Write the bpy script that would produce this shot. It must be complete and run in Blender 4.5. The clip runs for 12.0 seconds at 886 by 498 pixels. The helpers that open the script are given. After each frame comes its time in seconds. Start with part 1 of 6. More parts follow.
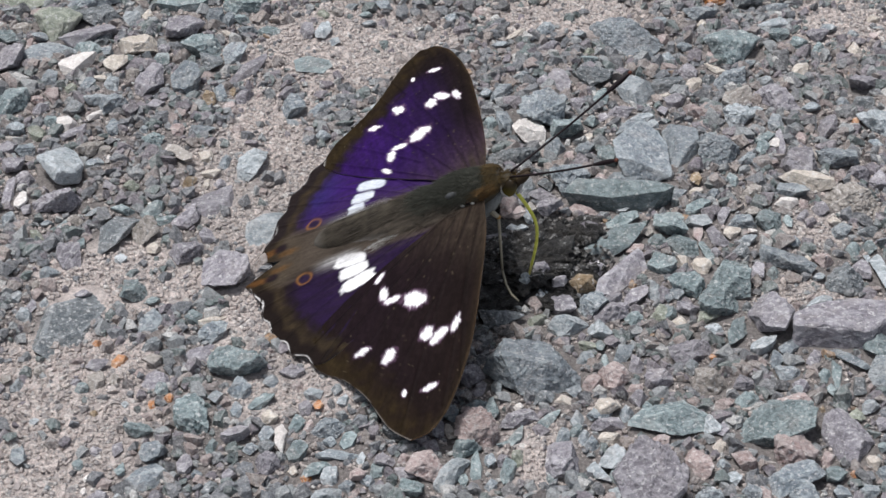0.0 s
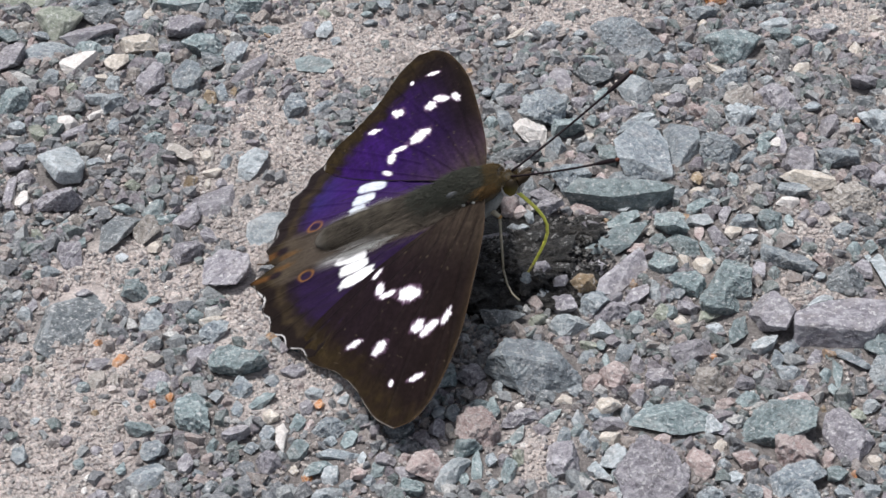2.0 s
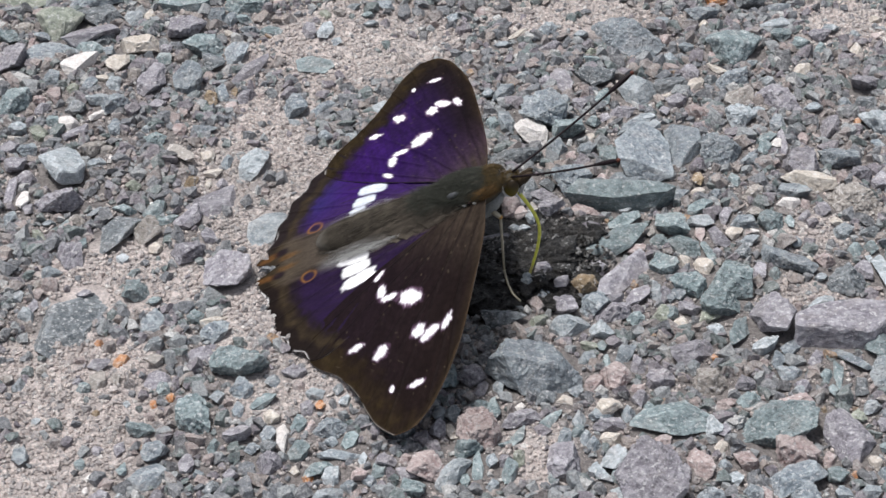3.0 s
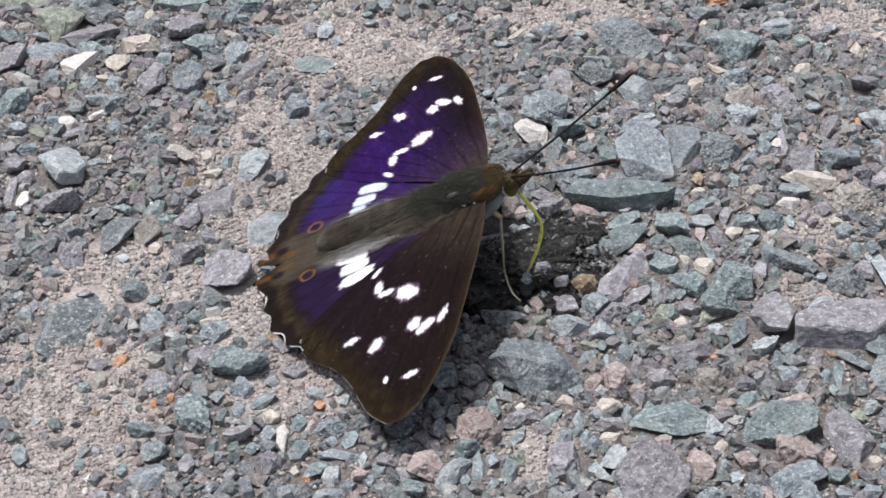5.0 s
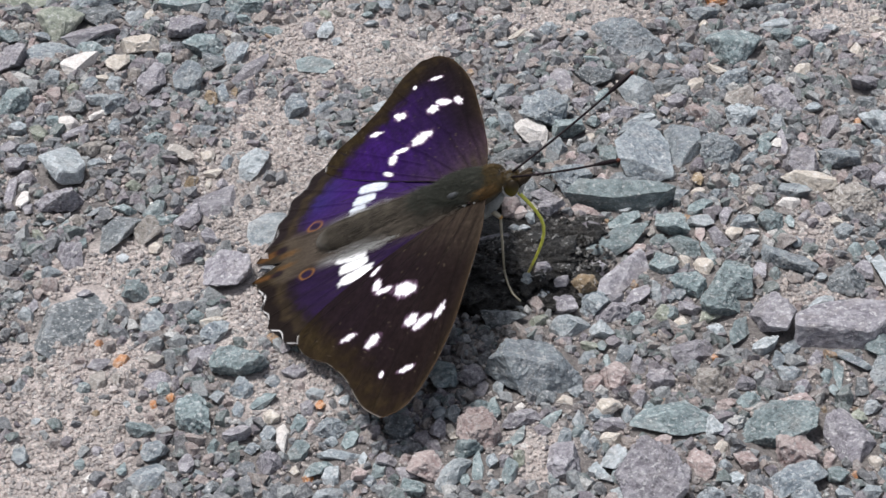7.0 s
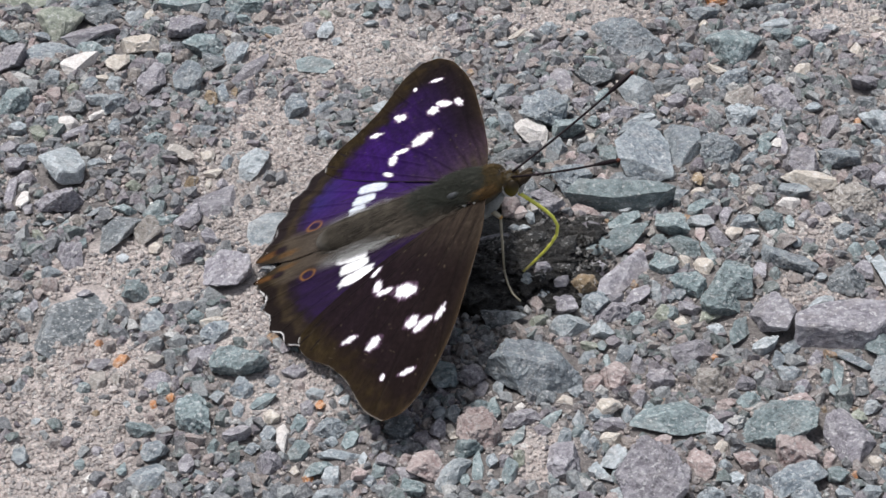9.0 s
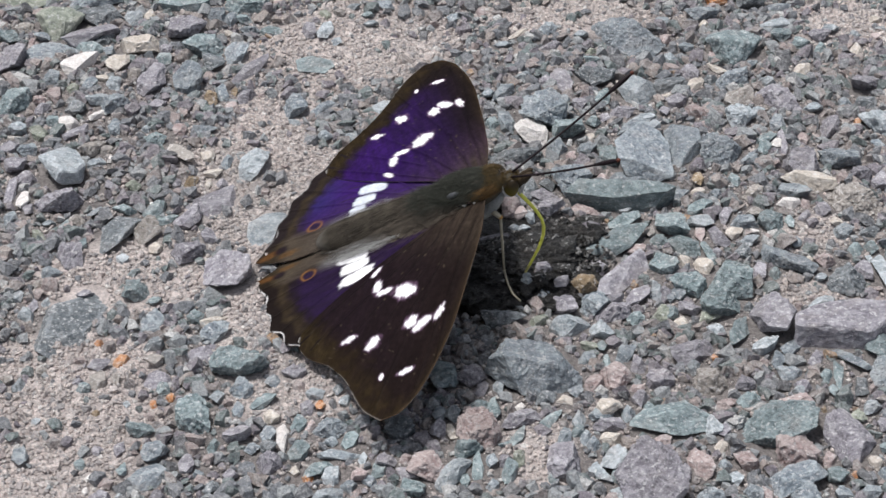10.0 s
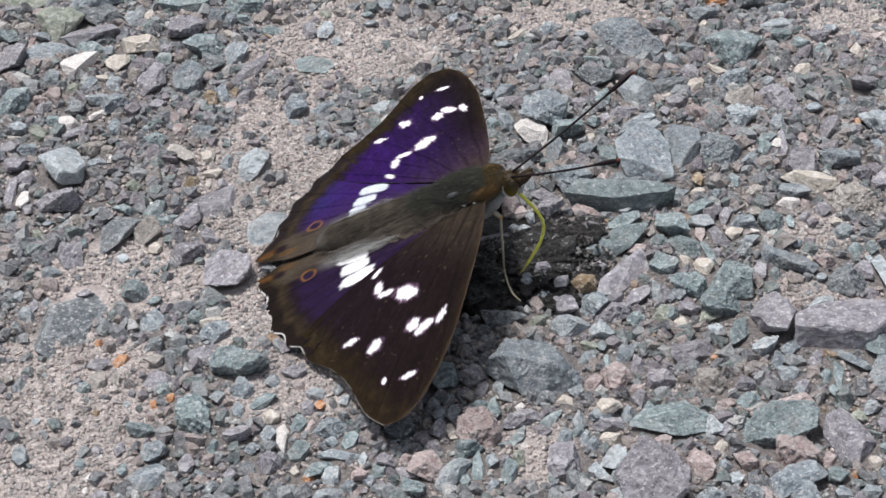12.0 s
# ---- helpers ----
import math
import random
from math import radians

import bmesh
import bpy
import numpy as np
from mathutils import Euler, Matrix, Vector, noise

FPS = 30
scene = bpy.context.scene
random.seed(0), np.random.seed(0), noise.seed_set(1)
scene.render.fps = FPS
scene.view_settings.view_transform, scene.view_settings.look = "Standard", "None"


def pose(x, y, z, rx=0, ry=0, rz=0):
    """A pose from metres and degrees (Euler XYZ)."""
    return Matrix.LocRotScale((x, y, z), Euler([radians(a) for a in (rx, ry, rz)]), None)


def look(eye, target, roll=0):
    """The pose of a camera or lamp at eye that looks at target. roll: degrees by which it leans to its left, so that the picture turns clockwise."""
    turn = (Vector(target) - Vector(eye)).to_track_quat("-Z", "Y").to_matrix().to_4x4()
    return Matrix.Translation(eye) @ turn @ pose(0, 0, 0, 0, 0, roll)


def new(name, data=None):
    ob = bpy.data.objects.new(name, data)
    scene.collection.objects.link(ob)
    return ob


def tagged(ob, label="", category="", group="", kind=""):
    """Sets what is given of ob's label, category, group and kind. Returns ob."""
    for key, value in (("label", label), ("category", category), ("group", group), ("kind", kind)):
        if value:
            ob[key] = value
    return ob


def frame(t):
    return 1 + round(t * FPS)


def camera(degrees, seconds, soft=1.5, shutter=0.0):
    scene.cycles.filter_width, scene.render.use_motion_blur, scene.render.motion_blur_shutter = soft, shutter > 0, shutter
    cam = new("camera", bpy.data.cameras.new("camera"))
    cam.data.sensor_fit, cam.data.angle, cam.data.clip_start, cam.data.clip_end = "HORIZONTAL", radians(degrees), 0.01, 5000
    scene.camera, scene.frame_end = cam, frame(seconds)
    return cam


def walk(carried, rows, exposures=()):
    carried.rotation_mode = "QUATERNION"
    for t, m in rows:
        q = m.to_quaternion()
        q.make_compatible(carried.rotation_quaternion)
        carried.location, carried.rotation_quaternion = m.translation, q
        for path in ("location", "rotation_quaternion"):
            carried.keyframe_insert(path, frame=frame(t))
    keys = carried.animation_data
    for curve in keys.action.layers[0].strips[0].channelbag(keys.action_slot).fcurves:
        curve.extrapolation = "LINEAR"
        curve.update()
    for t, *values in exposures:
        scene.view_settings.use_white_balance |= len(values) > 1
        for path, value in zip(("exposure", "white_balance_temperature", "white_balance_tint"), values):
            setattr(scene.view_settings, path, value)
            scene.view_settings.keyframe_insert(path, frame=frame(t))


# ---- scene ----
# Lengths are given in millimetres and scaled by MM.
MM = 0.001
EYE = Vector((0.0000, -0.2471, 0.1636))
DOWN = 33.50


def view(dx=0.0, dy=0.0):
    """The camera's pose, turned by dx degrees to the right and dy degrees up."""
    return pose(EYE.x, EYE.y, EYE.z, 90 - DOWN + dy, 0, -dx)


cam = camera(24, 12.0, soft=1.5)
walk(cam, [(0, view(0.06, 0.0)), (0.5, view(0.058, -0.027)), (1.0, view(0.03, -0.027)), (1.5, view(0.03, -0.027)),
           (2.0, view(0.028, -0.014)), (2.5, view()), (10.5, view()), (11.4, view(0, 0.018)), (12.0, view())],
     exposures=[(0, -0.15), (0.5, -0.08), (2.5, -0.01), (6.5, -0.03), (9.5, -0.08), (12.0, -0.07)])

# ---- world, light, exposure ----
SUN_UP, SUN_FROM = 73.0, 166.0     # elevation; where it stands, degrees counter-clockwise from +x
world = bpy.data.worlds.new("overcast_sky")
scene.world = world
world.use_nodes = True
wn = world.node_tree
sky = wn.nodes.new("ShaderNodeTexSky")
sky.sky_type = "NISHITA"
sky.sun_disc = False
sky.sun_elevation = radians(SUN_UP)
sky.sun_rotation = radians(90 - SUN_FROM)
sky.air_density, sky.dust_density, sky.ozone_density = 1.0, 4.0, 1.0
veil = wn.nodes.new("ShaderNodeHueSaturation")      # a thin cloud cover takes most of the blue out of the sky
veil.inputs["Saturation"].default_value = 0.55
wn.links.new(sky.outputs["Color"], veil.inputs["Color"])
wn.links.new(veil.outputs["Color"], wn.nodes["Background"].inputs["Color"])
wn.nodes["Background"].inputs["Strength"].default_value = 0.11

sun_data = bpy.data.lights.new("sun", "SUN")
sun_data.energy, sun_data.angle, sun_data.color = 3.3, radians(8), (1.0, 0.985, 0.975)
sun = new("sun", sun_data)
a, b = radians(SUN_FROM), radians(SUN_UP)
sun.matrix_world = look((math.cos(a) * math.cos(b) * 5, math.sin(a) * math.cos(b) * 5, math.sin(b) * 5), (0, 0, 0))


# ---- materials ----
def material(name, rough=0.7, spec=0.5):
    m = bpy.data.materials.new(name)
    m.use_nodes = True
    p = m.node_tree.nodes["Principled BSDF"]
    p.inputs["Roughness"].default_value = rough
    p.inputs["Specular IOR Level"].default_value = spec
    return m, m.node_tree, p


def node(tree, kind, **inputs):
    n = tree.nodes.new(kind)
    for k, v in inputs.items():
        n.inputs[k.replace("_", " ")].default_value = v
    return n


def noise_node(tree, coords, scale, detail=6.0, rough=0.6, lift=0.0):
    n = node(tree, "ShaderNodeTexNoise", Scale=scale, Detail=detail, Roughness=rough, Distortion=lift)
    tree.links.new(coords, n.inputs["Vector"])
    return n.outputs["Fac"]


def ramp(tree, fac, stops, sharp=False):
    n = tree.nodes.new("ShaderNodeValToRGB")
    e = n.color_ramp.elements
    while len(e) < len(stops):
        e.new(0.5)
    for el, (at, c) in zip(e, stops):
        el.position = at
        el.color = (*c, 1) if len(c) == 3 else c
    n.color_ramp.interpolation = "CONSTANT" if sharp else "LINEAR"
    tree.links.new(fac, n.inputs["Fac"])
    return n.outputs["Color"]


def mix(tree, fac, a, b, blend="MIX"):
    n = tree.nodes.new("ShaderNodeMix")
    n.data_type, n.blend_type = "RGBA", blend
    for sock, v in ((n.inputs[0], fac), (n.inputs[6], a), (n.inputs[7], b)):
        if isinstance(v, bpy.types.NodeSocket):
            tree.links.new(v, sock)
        else:
            sock.default_value = v if isinstance(v, (int, float)) else (*v, 1)
    return n.outputs[2]


def maths(tree, op, a, b=0.0, c=0.0):
    n = tree.nodes.new("ShaderNodeMath")
    n.operation = op
    for sock, v in zip(n.inputs, (a, b, c)):
        if isinstance(v, bpy.types.NodeSocket):
            tree.links.new(v, sock)
        else:
            sock.default_value = v
    return n.outputs[0]


def bump(tree, shader, height, dist, strength=1.0):
    n = node(tree, "ShaderNodeBump", Strength=strength, Distance=dist)
    tree.links.new(height, n.inputs["Height"])
    tree.links.new(n.outputs["Normal"], shader.inputs["Normal"])


def stone_material(name, base, other, pale, veins=0.3, dark=0.45):
    """Broken rock: two tones in patches, pale dust and mineral specks, a rough split surface."""
    m, t, p = material(name, 0.55, 0.5)
    info = t.nodes.new("ShaderNodeObjectInfo")
    co = t.nodes.new("ShaderNodeTexCoord")
    shift = t.nodes.new("ShaderNodeVectorMath")
    shift.operation = "MULTIPLY_ADD"
    shift.inputs[1].default_value = (1, 1, 1.7)
    t.links.new(co.outputs["Object"], shift.inputs[0])
    t.links.new(info.outputs["Random"], shift.inputs[2])
    v = shift.outputs[0]
    big = noise_node(t, v, 170, 3)
    fine = noise_node(t, v, 1000, 8, 0.72)
    grit = noise_node(t, v, 2600, 4, 0.7)
    c = mix(t, ramp(t, big, [(0.35, (0, 0, 0)), (0.65, (1, 1, 1))]), base, other)
    c = mix(t, maths(t, "MULTIPLY", ramp(t, fine, [(0.48, (0, 0, 0)), (0.64, (1, 1, 1))]), 0.55), c, pale)
    c = mix(t, maths(t, "MULTIPLY", ramp(t, fine, [(0.36, (1, 1, 1)), (0.47, (0, 0, 0))]), dark), c, [k * 0.4 for k in base])
    blotch = noise_node(t, v, 420, 4, 0.65, 0.6)
    c = mix(t, maths(t, "MULTIPLY", ramp(t, blotch, [(0.51, (0, 0, 0)), (0.63, (1, 1, 1))]), 0.72), c, pale)
    wav = noise_node(t, v, 330, 5, 0.6, 1.5)
    line = ramp(t, wav, [(0.475, (0, 0, 0)), (0.5, (1, 1, 1)), (0.525, (0, 0, 0))])
    c = mix(t, maths(t, "MULTIPLY", line, veins), c, (0.68, 0.68, 0.68))
    # pale edges: wear, with bright edge highlights put into the colour as well
    worn = t.nodes.new("ShaderNodeNewGeometry")
    edges = ramp(t, worn.outputs["Pointiness"], [(0.50, (0, 0, 0)), (0.57, (1, 1, 1))])
    c = mix(t, maths(t, "MULTIPLY", maths(t, "MULTIPLY", edges, fine), 1.7), c, pale)
    c = mix(t, 0.5, c, ramp(t, grit, [(0.3, (0.58, 0.58, 0.58)), (0.5, (1, 1, 1)), (0.7, (1.5, 1.5, 1.5))]), "MULTIPLY")
    # dust of the track lies in the hollows and on one side in patches
    dust = noise_node(t, v, 240, 5, 0.7, 0.4)
    c = mix(t, maths(t, "MULTIPLY", ramp(t, dust, [(0.52, (0, 0, 0)), (0.68, (1, 1, 1))]), 0.28), c, (0.47, 0.43, 0.41))
    spark = noise_node(t, v, 1700, 3, 0.6)
    c = mix(t, maths(t, "MULTIPLY", ramp(t, spark, [(0.57, (0, 0, 0)), (0.66, (1, 1, 1))]), 0.6), c, (0.78, 0.78, 0.78))
    even = base[0] > 0.45
    tone = maths(t, "MULTIPLY_ADD", info.outputs["Random"], 0.12 if even else 0.36, 0.95 if even else 0.72)
    hue = node(t, "ShaderNodeHueSaturation", Saturation=1.3)
    t.links.new(c, hue.inputs["Color"])
    t.links.new(tone, hue.inputs["Value"])
    t.links.new(hue.outputs["Color"], p.inputs["Base Color"])
    bump(t, p, maths(t, "ADD", fine, maths(t, "MULTIPLY", grit, 0.3)), 0.0006, 0.8)
    return m


STONE = {
    "g": stone_material("grey_slate", (0.185, 0.217, 0.247), (0.242, 0.265, 0.290), (0.452, 0.493, 0.515), 0.25),
    "t": stone_material("green_slate", (0.154, 0.196, 0.204), (0.211, 0.254, 0.266), (0.411, 0.472, 0.483), 0.2),
    "p": stone_material("purple_slate", (0.200, 0.190, 0.216), (0.265, 0.254, 0.276), (0.46, 0.45, 0.48), 0.25),
    "d": stone_material("dark_slate", (0.087, 0.101, 0.113), (0.144, 0.159, 0.167), (0.308, 0.329, 0.344), 0.2),
    "l": stone_material("pale_stone", (0.285, 0.325, 0.350), (0.36, 0.395, 0.415), (0.62, 0.655, 0.68), 0.35),
    "b": stone_material("buff_stone", (0.265, 0.245, 0.225), (0.345, 0.322, 0.30), (0.48, 0.455, 0.435), 0.2),
    "k": stone_material("pinkish_stone", (0.37, 0.29, 0.285), (0.43, 0.36, 0.35), (0.58, 0.52, 0.51), 0.3),
    "w": stone_material("white_quartz", (0.68, 0.65, 0.63), (0.78, 0.75, 0.73), (0.86, 0.84, 0.82), 0.0, 0.15),
    "c": stone_material("cream_stone", (0.50, 0.46, 0.41), (0.58, 0.53, 0.48), (0.72, 0.68, 0.63), 0.1, 0.35),
    "o": stone_material("orange_stone", (0.50, 0.235, 0.125), (0.55, 0.31, 0.19), (0.62, 0.45, 0.35), 0.1),
    "y": stone_material("ochre_stone", (0.20, 0.15, 0.10), (0.28, 0.215, 0.145), (0.44, 0.37, 0.29), 0.1),
    "x": stone_material("wet_black_stone", (0.014, 0.014, 0.014), (0.022, 0.022, 0.022), (0.055, 0.055, 0.053), 0.0, 0.5),
    "m": stone_material("mossy_stone", (0.225, 0.25, 0.215), (0.31, 0.335, 0.285), (0.47, 0.49, 0.43), 0.15),
}
WORDS = {"g": "grey slate", "t": "greenish grey slate", "p": "purplish grey slate", "d": "dark slate", "l": "pale grey stone",
         "b": "buff brown stone", "k": "pinkish stone", "w": "white quartz", "o": "orange stone", "y": "ochre stone",
         "m": "mossy green-grey stone", "c": "cream-coloured stone", "x": "wet black stone"}


def grit_material(name, stops, dusty):
    """Loose chips: every chip its own tone, with specks and a rough surface."""
    m, t, p = material(name, 0.8, 0.35)
    geo = t.nodes.new("ShaderNodeNewGeometry")
    co = t.nodes.new("ShaderNodeTexCoord")
    c = ramp(t, geo.outputs["Random Per Island"], stops, True)
    fine = noise_node(t, co.outputs["Object"], 1300, 6, 0.7)
    wide = noise_node(t, co.outputs["Object"], 35, 3)
    c = mix(t, maths(t, "MULTIPLY", ramp(t, fine, [(0.45, (0, 0, 0)), (0.7, (1, 1, 1))]), 0.7), c, (0.54, 0.54, 0.54))
    c = mix(t, maths(t, "MULTIPLY", ramp(t, wide, [(0.4, (0, 0, 0)), (0.65, (1, 1, 1))]), dusty), c, (0.38, 0.35, 0.33))
    c = mix(t, 0.85, c, ramp(t, noise_node(t, co.outputs["Object"], 3000, 4, 0.7), [(0.32, (0.6, 0.6, 0.6)), (0.5, (1, 1, 1)), (0.68, (1.4, 1.4, 1.4))]), "MULTIPLY")
    t.links.new(c, p.inputs["Base Color"])
    bump(t, p, fine, 0.0008, 1.0)
    return m


GRIT = grit_material("mixed_chippings", [(0.0, (0.215, 0.23, 0.252)), (0.2, (0.26, 0.236, 0.265)), (0.36, (0.185, 0.23, 0.23)), (0.5, (0.36, 0.385, 0.40)),
                                         (0.62, (0.32, 0.285, 0.275)), (0.73, (0.40, 0.345, 0.32)), (0.82, (0.135, 0.142, 0.155)), (0.90, (0.44, 0.365, 0.35)), (0.955, (0.63, 0.63, 0.62)),
                                         (0.994, (0.46, 0.31, 0.20))], 0.2)
SAND = grit_material("buff_sand_grains", [(0.0, (0.676, 0.589, 0.556)), (0.3, (0.523, 0.463, 0.447)), (0.5, (0.752, 0.665, 0.627)), (0.72, (0.382, 0.360, 0.360)),
                                          (0.84, (0.709, 0.638, 0.600)), (0.93, (0.800, 0.763, 0.736))], 0.3)


def soil_material():
    m, t, p = material("trodden_dirt", 0.9, 0.25)
    co = t.nodes.new("ShaderNodeTexCoord").outputs["Object"]
    wide, mid, fine = noise_node(t, co, 30, 4), noise_node(t, co, 420, 6, 0.7), noise_node(t, co, 1900, 5, 0.7)
    c = ramp(t, mid, [(0.3, (0.40, 0.35, 0.335)), (0.5, (0.61, 0.54, 0.515)), (0.7, (0.76, 0.695, 0.67))])
    c = mix(t, maths(t, "MULTIPLY", ramp(t, wide, [(0.4, (0, 0, 0)), (0.6, (1, 1, 1))]), 0.4), c, (0.36, 0.345, 0.335))
    c = mix(t, 0.8, c, ramp(t, fine, [(0.3, (0.5, 0.5, 0.5)), (0.5, (1, 1, 1)), (0.7, (1.4, 1.39, 1.37))]), "MULTIPLY")
    # pale fines on the trodden patches; shade of the gaps painted in among stones
    at = t.nodes.new("ShaderNodeAttribute")
    at.attribute_name = "bare"
    gap_shade = maths(t, "MULTIPLY_ADD", at.outputs["Fac"], -1.3, 0.85)
    gap_shade = maths(t, "MAXIMUM", gap_shade, 0.0)
    c = mix(t, gap_shade, c, mix(t, 0.8, (0.185, 0.172, 0.168), ramp(t, fine, [(0.3, (0.4, 0.4, 0.4)), (0.7, (1.6, 1.6, 1.6))]), "MULTIPLY"))
    # further along the track the loose chippings are only a pattern of flakes in the dirt
    flakes = node(t, "ShaderNodeTexVoronoi", Scale=260.0)
    t.links.new(co, flakes.inputs["Vector"])
    sep = t.nodes.new("ShaderNodeSeparateColor")
    t.links.new(flakes.outputs["Color"], sep.inputs[0])
    tone = ramp(t, sep.outputs[0], [(0.0, (0.19, 0.21, 0.235)), (0.3, (0.24, 0.225, 0.25)), (0.5, (0.165, 0.21, 0.21)), (0.7, (0.34, 0.36, 0.375)), (0.9, (0.45, 0.39, 0.36))], True)
    tone = mix(t, 0.8, tone, ramp(t, fine, [(0.3, (0.5, 0.5, 0.5)), (0.5, (1, 1, 1)), (0.7, (1.4, 1.4, 1.4))]), "MULTIPLY")
    far = t.nodes.new("ShaderNodeVectorMath")
    far.operation = "LENGTH"
    t.links.new(co, far.inputs[0])
    out = maths(t, "MULTIPLY", ramp(t, far.outputs["Value"], [(0.085, (0, 0, 0)), (0.12, (1, 1, 1))]), ramp(t, wide, [(0.38, (0.25, 0.25, 0.25)), (0.55, (1, 1, 1))]))
    c = mix(t, maths(t, "MULTIPLY", out, ramp(t, sep.outputs[1], [(0.0, (1, 1, 1)), (0.8, (0, 0, 0))], True)), c, tone)
    # blackened dirt: wet round the dropping, with wing shade painted in
    wet = t.nodes.new("ShaderNodeAttribute")
    wet.attribute_name = "wet"
    c = mix(t, wet.outputs["Fac"], c, mix(t, 1.0, (0.028, 0.026, 0.024), ramp(t, fine, [(0.3, (0.4, 0.4, 0.4)), (0.7, (1.6, 1.6, 1.6))]), "MULTIPLY"))
    t.links.new(c, p.inputs["Base Color"])
    bump(t, p, maths(t, "ADD", mid, maths(t, "MULTIPLY", fine, 0.5)), 0.0012, 1.0)
    return m


SOIL = soil_material()


def plain(name, colour, rough=0.6, spec=0.4, vary=0.3, scale=1500):
    """One colour with a fine mottling and a slight relief."""
    m, t, p = material(name, rough, spec)
    co = t.nodes.new("ShaderNodeTexCoord").outputs["Object"]
    f = noise_node(t, co, scale, 5, 0.7)
    lo, hi = [c * (1 - vary) for c in colour], [min(1, c * (1 + vary)) for c in colour]
    t.links.new(ramp(t, f, [(0.3, lo), (0.7, hi)]), p.inputs["Base Color"])
    bump(t, p, f, 0.0001, 0.5)
    return m


def scaled_wing(name, rough):
    """Wing membrane under fine scales: the pattern is laid down on the mesh, the scales are relief."""
    m, t, p = material(name, rough, 0.03)
    co = t.nodes.new("ShaderNodeTexCoord").outputs["Object"]
    at = t.nodes.new("ShaderNodeAttribute")
    at.attribute_name = "pattern"
    st = t.nodes.new("ShaderNodeMapping")
    st.inputs["Scale"].default_value = (0.5, 1.0, 1.0)
    t.links.new(co, st.inputs["Vector"])
    f = noise_node(t, st.outputs["Vector"], 3500, 3, 0.6)
    g = noise_node(t, st.outputs["Vector"], 700, 4, 0.6)
    c = mix(t, 0.6, at.outputs["Color"], ramp(t, f, [(0.3, (0.7, 0.7, 0.7)), (0.7, (1.3, 1.3, 1.3))]), "MULTIPLY")
    c = mix(t, 0.5, c, ramp(t, g, [(0.3, (0.7, 0.7, 0.7)), (0.7, (1.3, 1.3, 1.3))]), "MULTIPLY")
    t.links.new(c, p.inputs["Base Color"])
    bump(t, p, f, 0.00006, 0.6)
    return m


def eye_material():
    """Compound eye: dark brown above, olive-yellow below, a fine grain of facets."""
    m, t, p = material("olive_eye", 0.45, 0.35)
    tc = t.nodes.new("ShaderNodeTexCoord")
    z = t.nodes.new("ShaderNodeSeparateXYZ")
    t.links.new(tc.outputs["Generated"], z.inputs[0])
    f = noise_node(t, tc.outputs["Object"], 2500, 3, 0.6)
    h = maths(t, "ADD", z.outputs["Z"], maths(t, "MULTIPLY", f, 0.35))
    t.links.new(ramp(t, h, [(0.4, (0.125, 0.10, 0.012)), (0.72, (0.08, 0.06, 0.012)), (0.98, (0.032, 0.021, 0.009))]), p.inputs["Base Color"])
    bump(t, p, f, 0.00005, 0.6)
    return m


WING = scaled_wing("wing_scales", 0.6)
THORAX = plain("thorax_skin", (0.06, 0.054, 0.042), 0.8, 0.2)
DARK_FUR = plain("dark_thorax_fur", (0.046, 0.049, 0.039), 0.7, 0.25, 0.25)
ABDOMEN = scaled_wing("abdomen_scales", 0.75)
WINGCASE = plain("wing_cover_sheen", (0.10, 0.105, 0.115), 0.4, 0.4, 0.3)
FUR = plain("grey_brown_fur", (0.080, 0.067, 0.054), 0.75, 0.25, 0.4)
PALP = plain("brown_palp_scales", (0.045, 0.031, 0.018), 0.7, 0.25, 0.3)
BREAST = plain("grey_breast_scales", (0.26, 0.27, 0.265), 0.7, 0.3, 0.3)
TAWNY = plain("tawny_fur", (0.10, 0.068, 0.028), 0.75, 0.25, 0.4)
TUFT = plain("rusty_tuft", (0.12, 0.07, 0.026), 0.75, 0.25, 0.5)
PALE = plain("white_body_scales", (0.42, 0.42, 0.41), 0.7, 0.3, 0.2)
EYE_SKIN = eye_material()
HORN = plain("dark_antenna", (0.012, 0.007, 0.009), 0.5, 0.2)
RUST = plain("rusty_club", (0.10, 0.025, 0.012), 0.5, 0.4)
LIME = plain("yellow_green_tube", (0.80, 0.80, 0.13), 0.35, 0.5, 0.15)
TUBE_END = plain("tan_tube_end", (0.62, 0.56, 0.19), 0.45, 0.4, 0.2)
LEG = plain("pale_leg", (0.42, 0.38, 0.29), 0.55, 0.4, 0.3)
JOINT = plain("amber_joint", (0.50, 0.28, 0.08), 0.5, 0.4)


def muck_material():
    """Black wet droppings: clotted, with grey crumbs stuck in it."""
    m, t, p = material("black_wet_muck", 0.38, 0.5)
    co = t.nodes.new("ShaderNodeTexCoord").outputs["Object"]
    clot, crumb = noise_node(t, co, 420, 6, 0.7), noise_node(t, co, 1300, 4, 0.7)
    c = ramp(t, clot, [(0.32, (0.013, 0.013, 0.013)), (0.68, (0.055, 0.051, 0.047))])
    c = mix(t, maths(t, "MULTIPLY", ramp(t, crumb, [(0.54, (0, 0, 0)), (0.66, (1, 1, 1))]), 0.75), c, (0.17, 0.162, 0.158))
    t.links.new(c, p.inputs["Base Color"])
    bump(t, p, maths(t, "ADD", clot, maths(t, "MULTIPLY", crumb, 0.6)), 0.002, 1.0)
    return m


